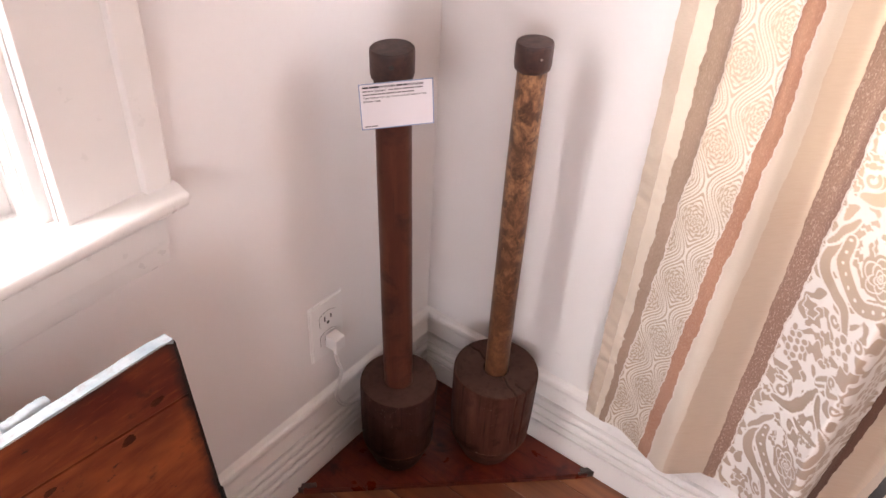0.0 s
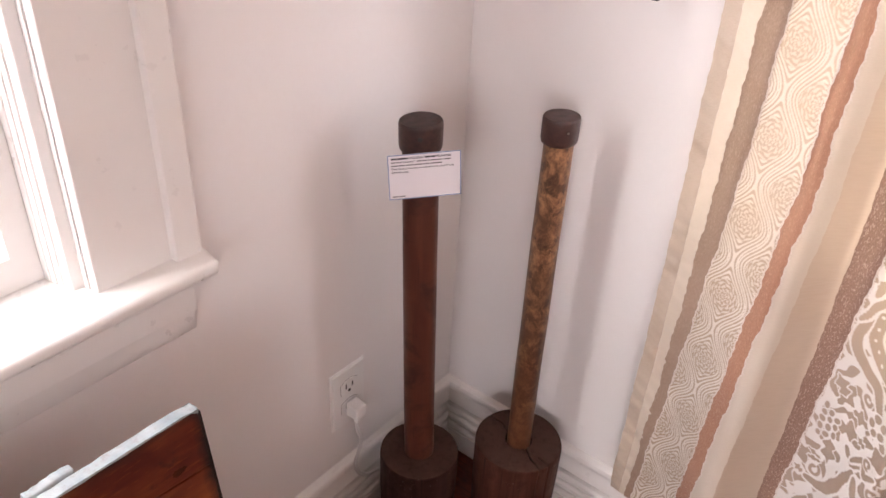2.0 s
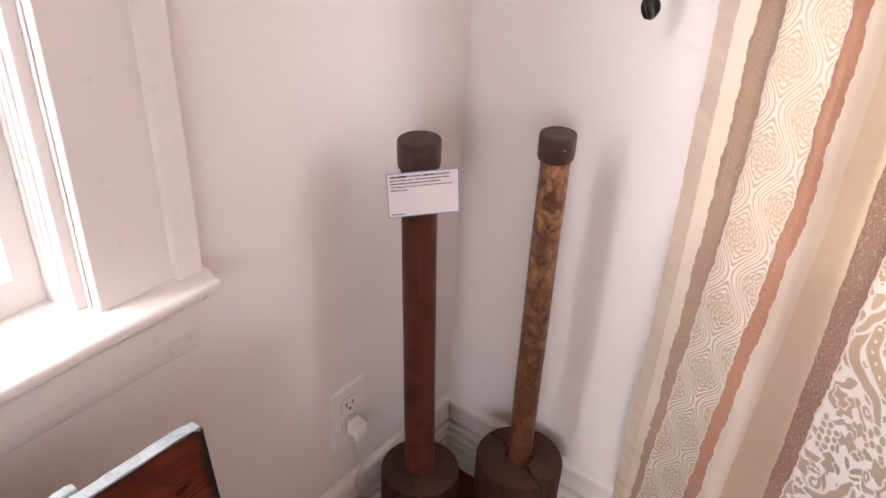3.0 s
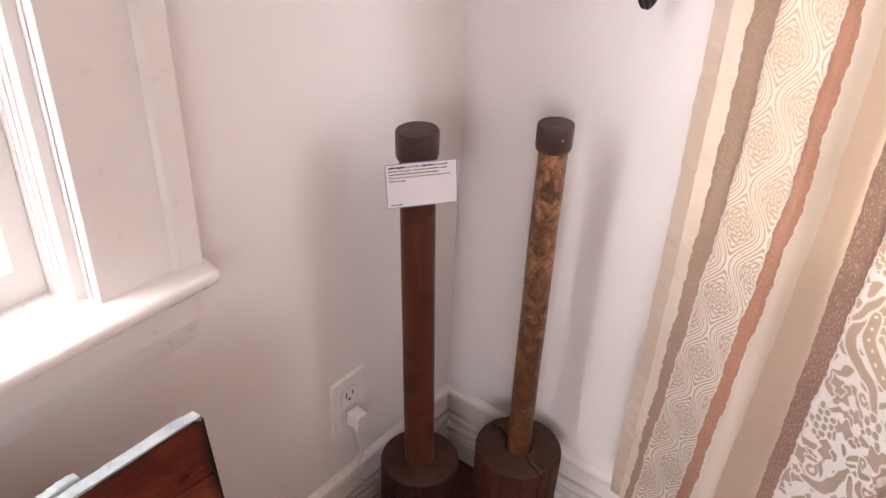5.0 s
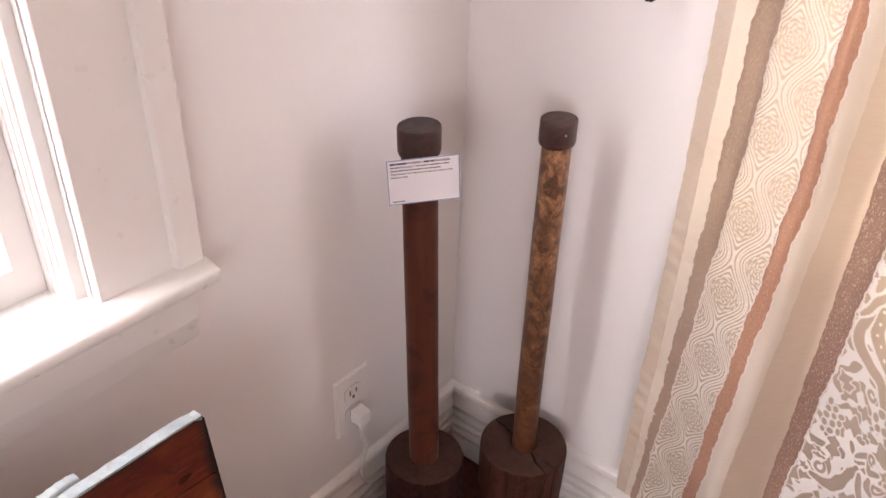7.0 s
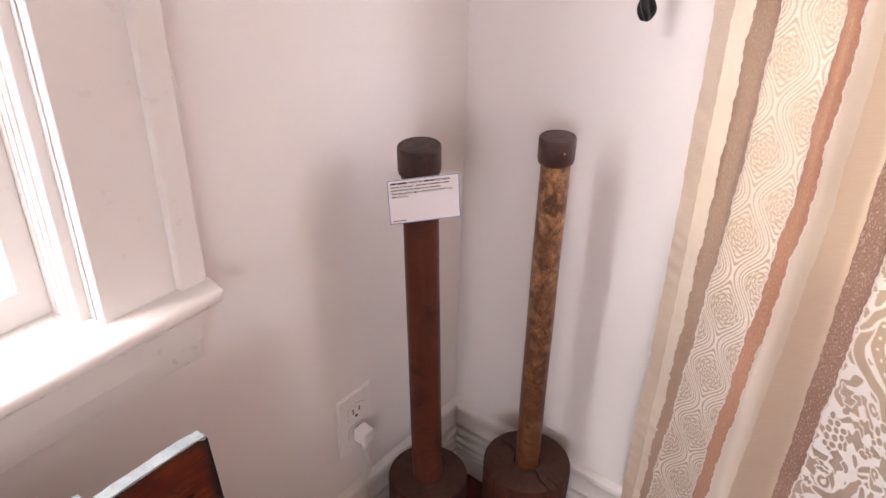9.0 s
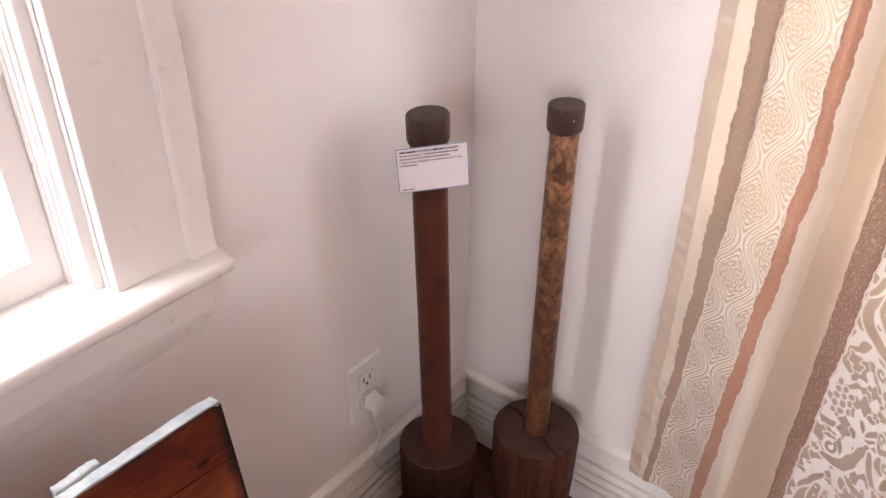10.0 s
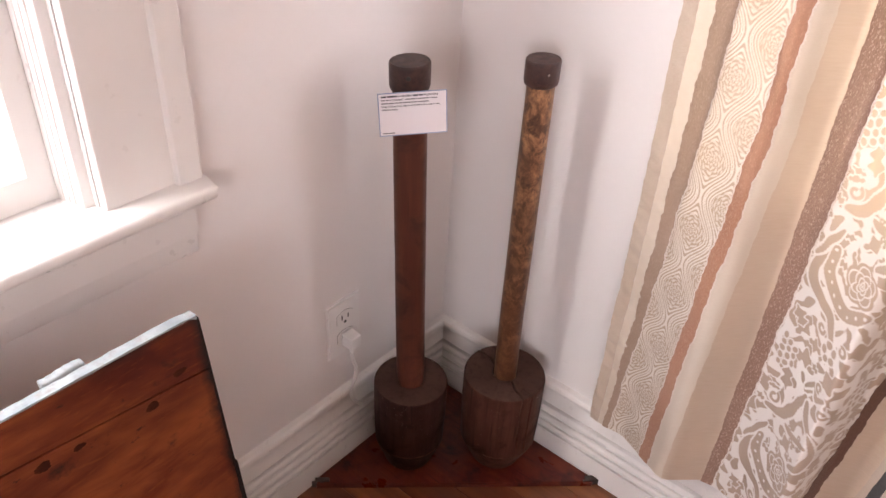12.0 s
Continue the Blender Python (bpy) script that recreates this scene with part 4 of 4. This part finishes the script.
    for k in range(9):
        t = k / 8 * 3.999
        i = int(t)
        p = [rim[i][j] + (rim[i + 1][j] - rim[i][j]) * (t - i) for j in (0, 1)]
        x, y = local(p[0] - 1, p[1] - 2)
        put(soft(np.hypot(x, y) - 2.3), 0.0)
    # flower: a taupe shell with petals drawn in thin pale lines
    x, y = local(84, 722)
    p, q = x * 0.82 - y * 0.57, x * 0.57 + y * 0.82
    a = np.arctan2(q, p)
    rad = np.hypot(p * 0.92, q * 1.1)
    put(soft(rad - 31 * (0.84 + 0.16 * np.abs(np.cos(2.5 * a + 0.3)))), 1.0)
    for size, turn, lobes in ((26, 0.3, 2.5), (18, 1.6, 2.5), (10.5, 0.4, 2.0), (5.0, 0.0, 1.5)):
        ring = np.abs(rad - size * (0.70 + 0.30 * np.abs(np.cos(lobes * a + turn)))) - 1.05
        put(soft(ring), 0.0)
    put(soft(rad - 1.8), 0.0)
    return 1 - taupe


def strip(name, lo, hi, material, parent, label, step, lift=0.0, pattern=None, fine=1.16, pucker=0.0):
    """One woven stripe of the curtain between two wandering edges."""
    zs = np.concatenate([np.arange(HEM, fine, step), np.arange(fine, TOPZ + 0.02, 0.03)])
    width = float(np.mean(hi(zs) - lo(zs)))
    cols = max(3, int(width / step) + 1)
    t = np.linspace(0, 1, cols)
    Z, T = np.meshgrid(zs, t, indexing="ij")
    lo_z, hi_z = lo(zs)[:, None], hi(zs)[:, None]
    X = lo_z + (hi_z - lo_z) * T
    Y = np.interp(X, _fx, _fy)
    S = np.interp(X, _fx, _fs)
    k = np.clip((Z - HEM) / 1.9, 0, 1)
    Y = Y * (1 + 0.10 * np.sin(Z * 2.3)) - 0.004 * np.sin(Z * 7 + X * 30) - 0.0012 * np.sin(Z * 31 + X * 60) - lift
    if pucker:
        Y = Y - pucker * np.clip(np.sin(Z * 61 + 3 * np.sin(Z * 17)) * 1.5 - 0.6, 0, 1) * np.sin(np.pi * T) ** 0.5 - 0.3 * pucker * np.sin(Z * 230 + T * 3)
    Y = np.minimum(Y, -0.029)
    X = X + 0.004 * np.sin(Z * 3.1 + 0.5) * k
    Z = Z + 0.0015 * np.sin(X * 70) * (1 - k)
    co = np.stack([X, Y, Z], -1).reshape(-1, 3)
    r, c = len(zs), cols
    i = np.arange(r * c).reshape(r, c)
    faces = np.stack([i[:-1, :-1], i[:-1, 1:], i[1:, 1:], i[1:, :-1]], -1).reshape(-1, 4)
    me = bpy.data.meshes.new(name)
    me.from_pydata(co.tolist(), [], faces.tolist())
    if pattern is not None:
        at = me.attributes.new("pattern", "FLOAT", "POINT")
        at.data.foreach_set("value", np.ascontiguousarray(pattern(S, Z).reshape(-1), dtype=np.float32))
    me.materials.append(material)
    me.shade_smooth()
    ob = new(name, me)
    ob.parent = parent
    return tagged(ob, label)


curtain = thing("curtain", Matrix.Identity(4), "striped brocade curtain with swirl and floral damask bands", "curtain")
# edges of the stripes: position at 0.40 m and 0.85 m height, wander, seed
E0 = stripe_edge(0.4145, 0.4135, 0.0012, 1)
E1 = stripe_edge(0.4355, 0.4375, 0.0008, 2)
E2 = stripe_edge(0.450, 0.461, 0.0025, 3)
E3 = stripe_edge(0.466, 0.490, 0.0025, 4)
E4 = stripe_edge(0.539, 0.564, 0.0025, 5)
E5 = stripe_edge(0.560, 0.584, 0.0025, 6)
E6 = stripe_edge(0.590, 0.606, 0.0012, 7)
E7 = stripe_edge(0.640, 0.640, 0.0012, 8)
E8 = stripe_edge(0.662, 0.673, 0.0022, 9)
E9 = stripe_edge(0.798, 0.838, 0.002, 10)
E10 = stripe_edge(0.812, 0.852, 0.002, 11)
E11 = stripe_edge(0.856, 0.895, 0.001, 12)
E12 = stripe_edge(0.866, 0.908, 0.001, 13)
E13 = stripe_edge(0.880, 0.922, 0.001, 14)
E14 = stripe_edge(1.050, 1.050, 0.001, 15)
over = lambda e, d: (lambda z: e(z) + d)
strip("satin_band", E0, E1, SATIN_TAUPE, curtain, "taupe satin edge band", 0.0025, pucker=0.0022)
strip("satin_band", E1, over(E2, 0.006), SATIN_CREAM, curtain, "cream satin band", 0.0025, pucker=0.0018)
strip("chenille_trim", E2, E3, CHENILLE_TAUPE, curtain, "taupe chenille trim with ragged edges", 0.0022, 0.0016)
strip("swirl_band", over(E3, -0.006), over(E4, 0.006), SWIRL, curtain, "cream band of swirling ogee medallions", 0.0011, 0.0, swirl_pattern)
for e, low, high in ((E3, -0.0012, 0.0022), (E4, -0.0022, 0.0012), (E5, -0.0012, 0.0020), (E8, -0.0012, 0.0024)):
    rag = lambda z, e=e, high=high: e(z) + high + 0.0009 * np.sin(z * 1310 + high * 9e3) + 0.0007 * np.sin(z * 2270)
    hem = lambda z, e=e, low=low: e(z) + low + 0.0009 * np.sin(z * 1490 + low * 7e3) + 0.0007 * np.sin(z * 2590)
    strip("frayed_edging", hem, rag, FRAY, curtain, "pale frayed threads beside the chenille", 0.0012, 0.0013, fine=1.10)
strip("chenille_trim", E4, E5, CHENILLE_RUST, curtain, "rust chenille trim with ragged edges", 0.0022, 0.0016)
strip("satin_band", over(E5, -0.006), E6, SATIN_CREAM, curtain, "cream satin band", 0.004)
strip("satin_band", E6, over(E7, 0.005), SATIN_GOLD, curtain, "tan-gold satin band", 0.004)
strip("chenille_trim", E7, E8, CHENILLE_BROWN, curtain, "brown flecked chenille trim", 0.0022, 0.0016)
strip("damask_band", over(E8, -0.006), over(E9, 0.006), DAMASK, curtain, "pale band with taupe floral damask", 0.0012, 0.0, damask_pattern)
strip("chenille_trim", E9, E10, CHENILLE_DARK, curtain, "dark brown chenille trim", 0.0022, 0.0016)
strip("satin_band", over(E10, -0.004), E11, SATIN_GOLD, curtain, "tan satin band", 0.004)
strip("satin_band", E11, over(E12, 0.002), SATIN_TAUPE, curtain, "grey-taupe satin band", 0.004)
strip("beaded_trim", E12, E13, BEADTRIM, curtain, "black beaded trim", 0.003, 0.0016)
strip("satin_band", over(E13, -0.002), E14, SATIN_CREAM, curtain, "cream satin band", 0.005)
rod = thing("curtain_rod", pose(0, -0.075, 2.175), "black iron curtain rod on wall brackets", "curtain rod")
part("rod", tube([(0.28, 0, 0), (2.02, 0, 0)], 0.011, 16), IRON, rod, smooth=60)
for bx in (0.33, 1.97):
    part("bracket", box((bx - 0.008, 0.004, -0.006), (bx + 0.008, 0.0745, 0.006), 0.001, 1), IRON, rod)

# ---- floor boards ----
floor = tagged(part("floor", box((-THICK, ROOM_Y - THICK, -0.12), (ROOM_X + THICK, THICK, -0.004)), BLACKEDGE), "reddish-brown varnished wooden plank floor", "floor", kind="structure")
PW = 0.0765
lens = [0.9, 1.25, 0.7, 1.1]
plank_data = {}
row = 0
y = 0.0
while y > ROOM_Y:
    x, k = -0.5 + 0.13 * ((row * 7) % 5), 0
    w = min(PW, y - ROOM_Y)
    while x < ROOM_X:
        a, x = max(x, 0.0), x + lens[(row + k) % 4]
        e = min(x, ROOM_X)
        k += 1
        if e - a < 0.02:
            continue
        key = (round(e - a, 3), round(w, 3))
        if key not in plank_data:
            g = 0.0006
            outline = [(-g, -0.004), (-g, -0.0008), (-g - 0.0009, 0.0), (-w + g + 0.0009, 0.0), (-w + g, -0.0008), (-w + g, -0.004)]
            bm = prism(outline, "x", g, e - a - g)
            me = bpy.data.meshes.new("plank")
            bm.to_mesh(me)
            bm.free()
            me.materials.append(FLOORWOOD)
            plank_data[key] = me
        p = new("plank", plank_data[key])
        p.parent = floor
        p.location = (a, y, 0)
    y -= w
    row += 1

mark = part("scuff", box((0.310, -0.0006, 0.2364), (0.320, 0.0004, 0.2373), 0.0003, 1), CORD, wall_right, "small dark scuff")
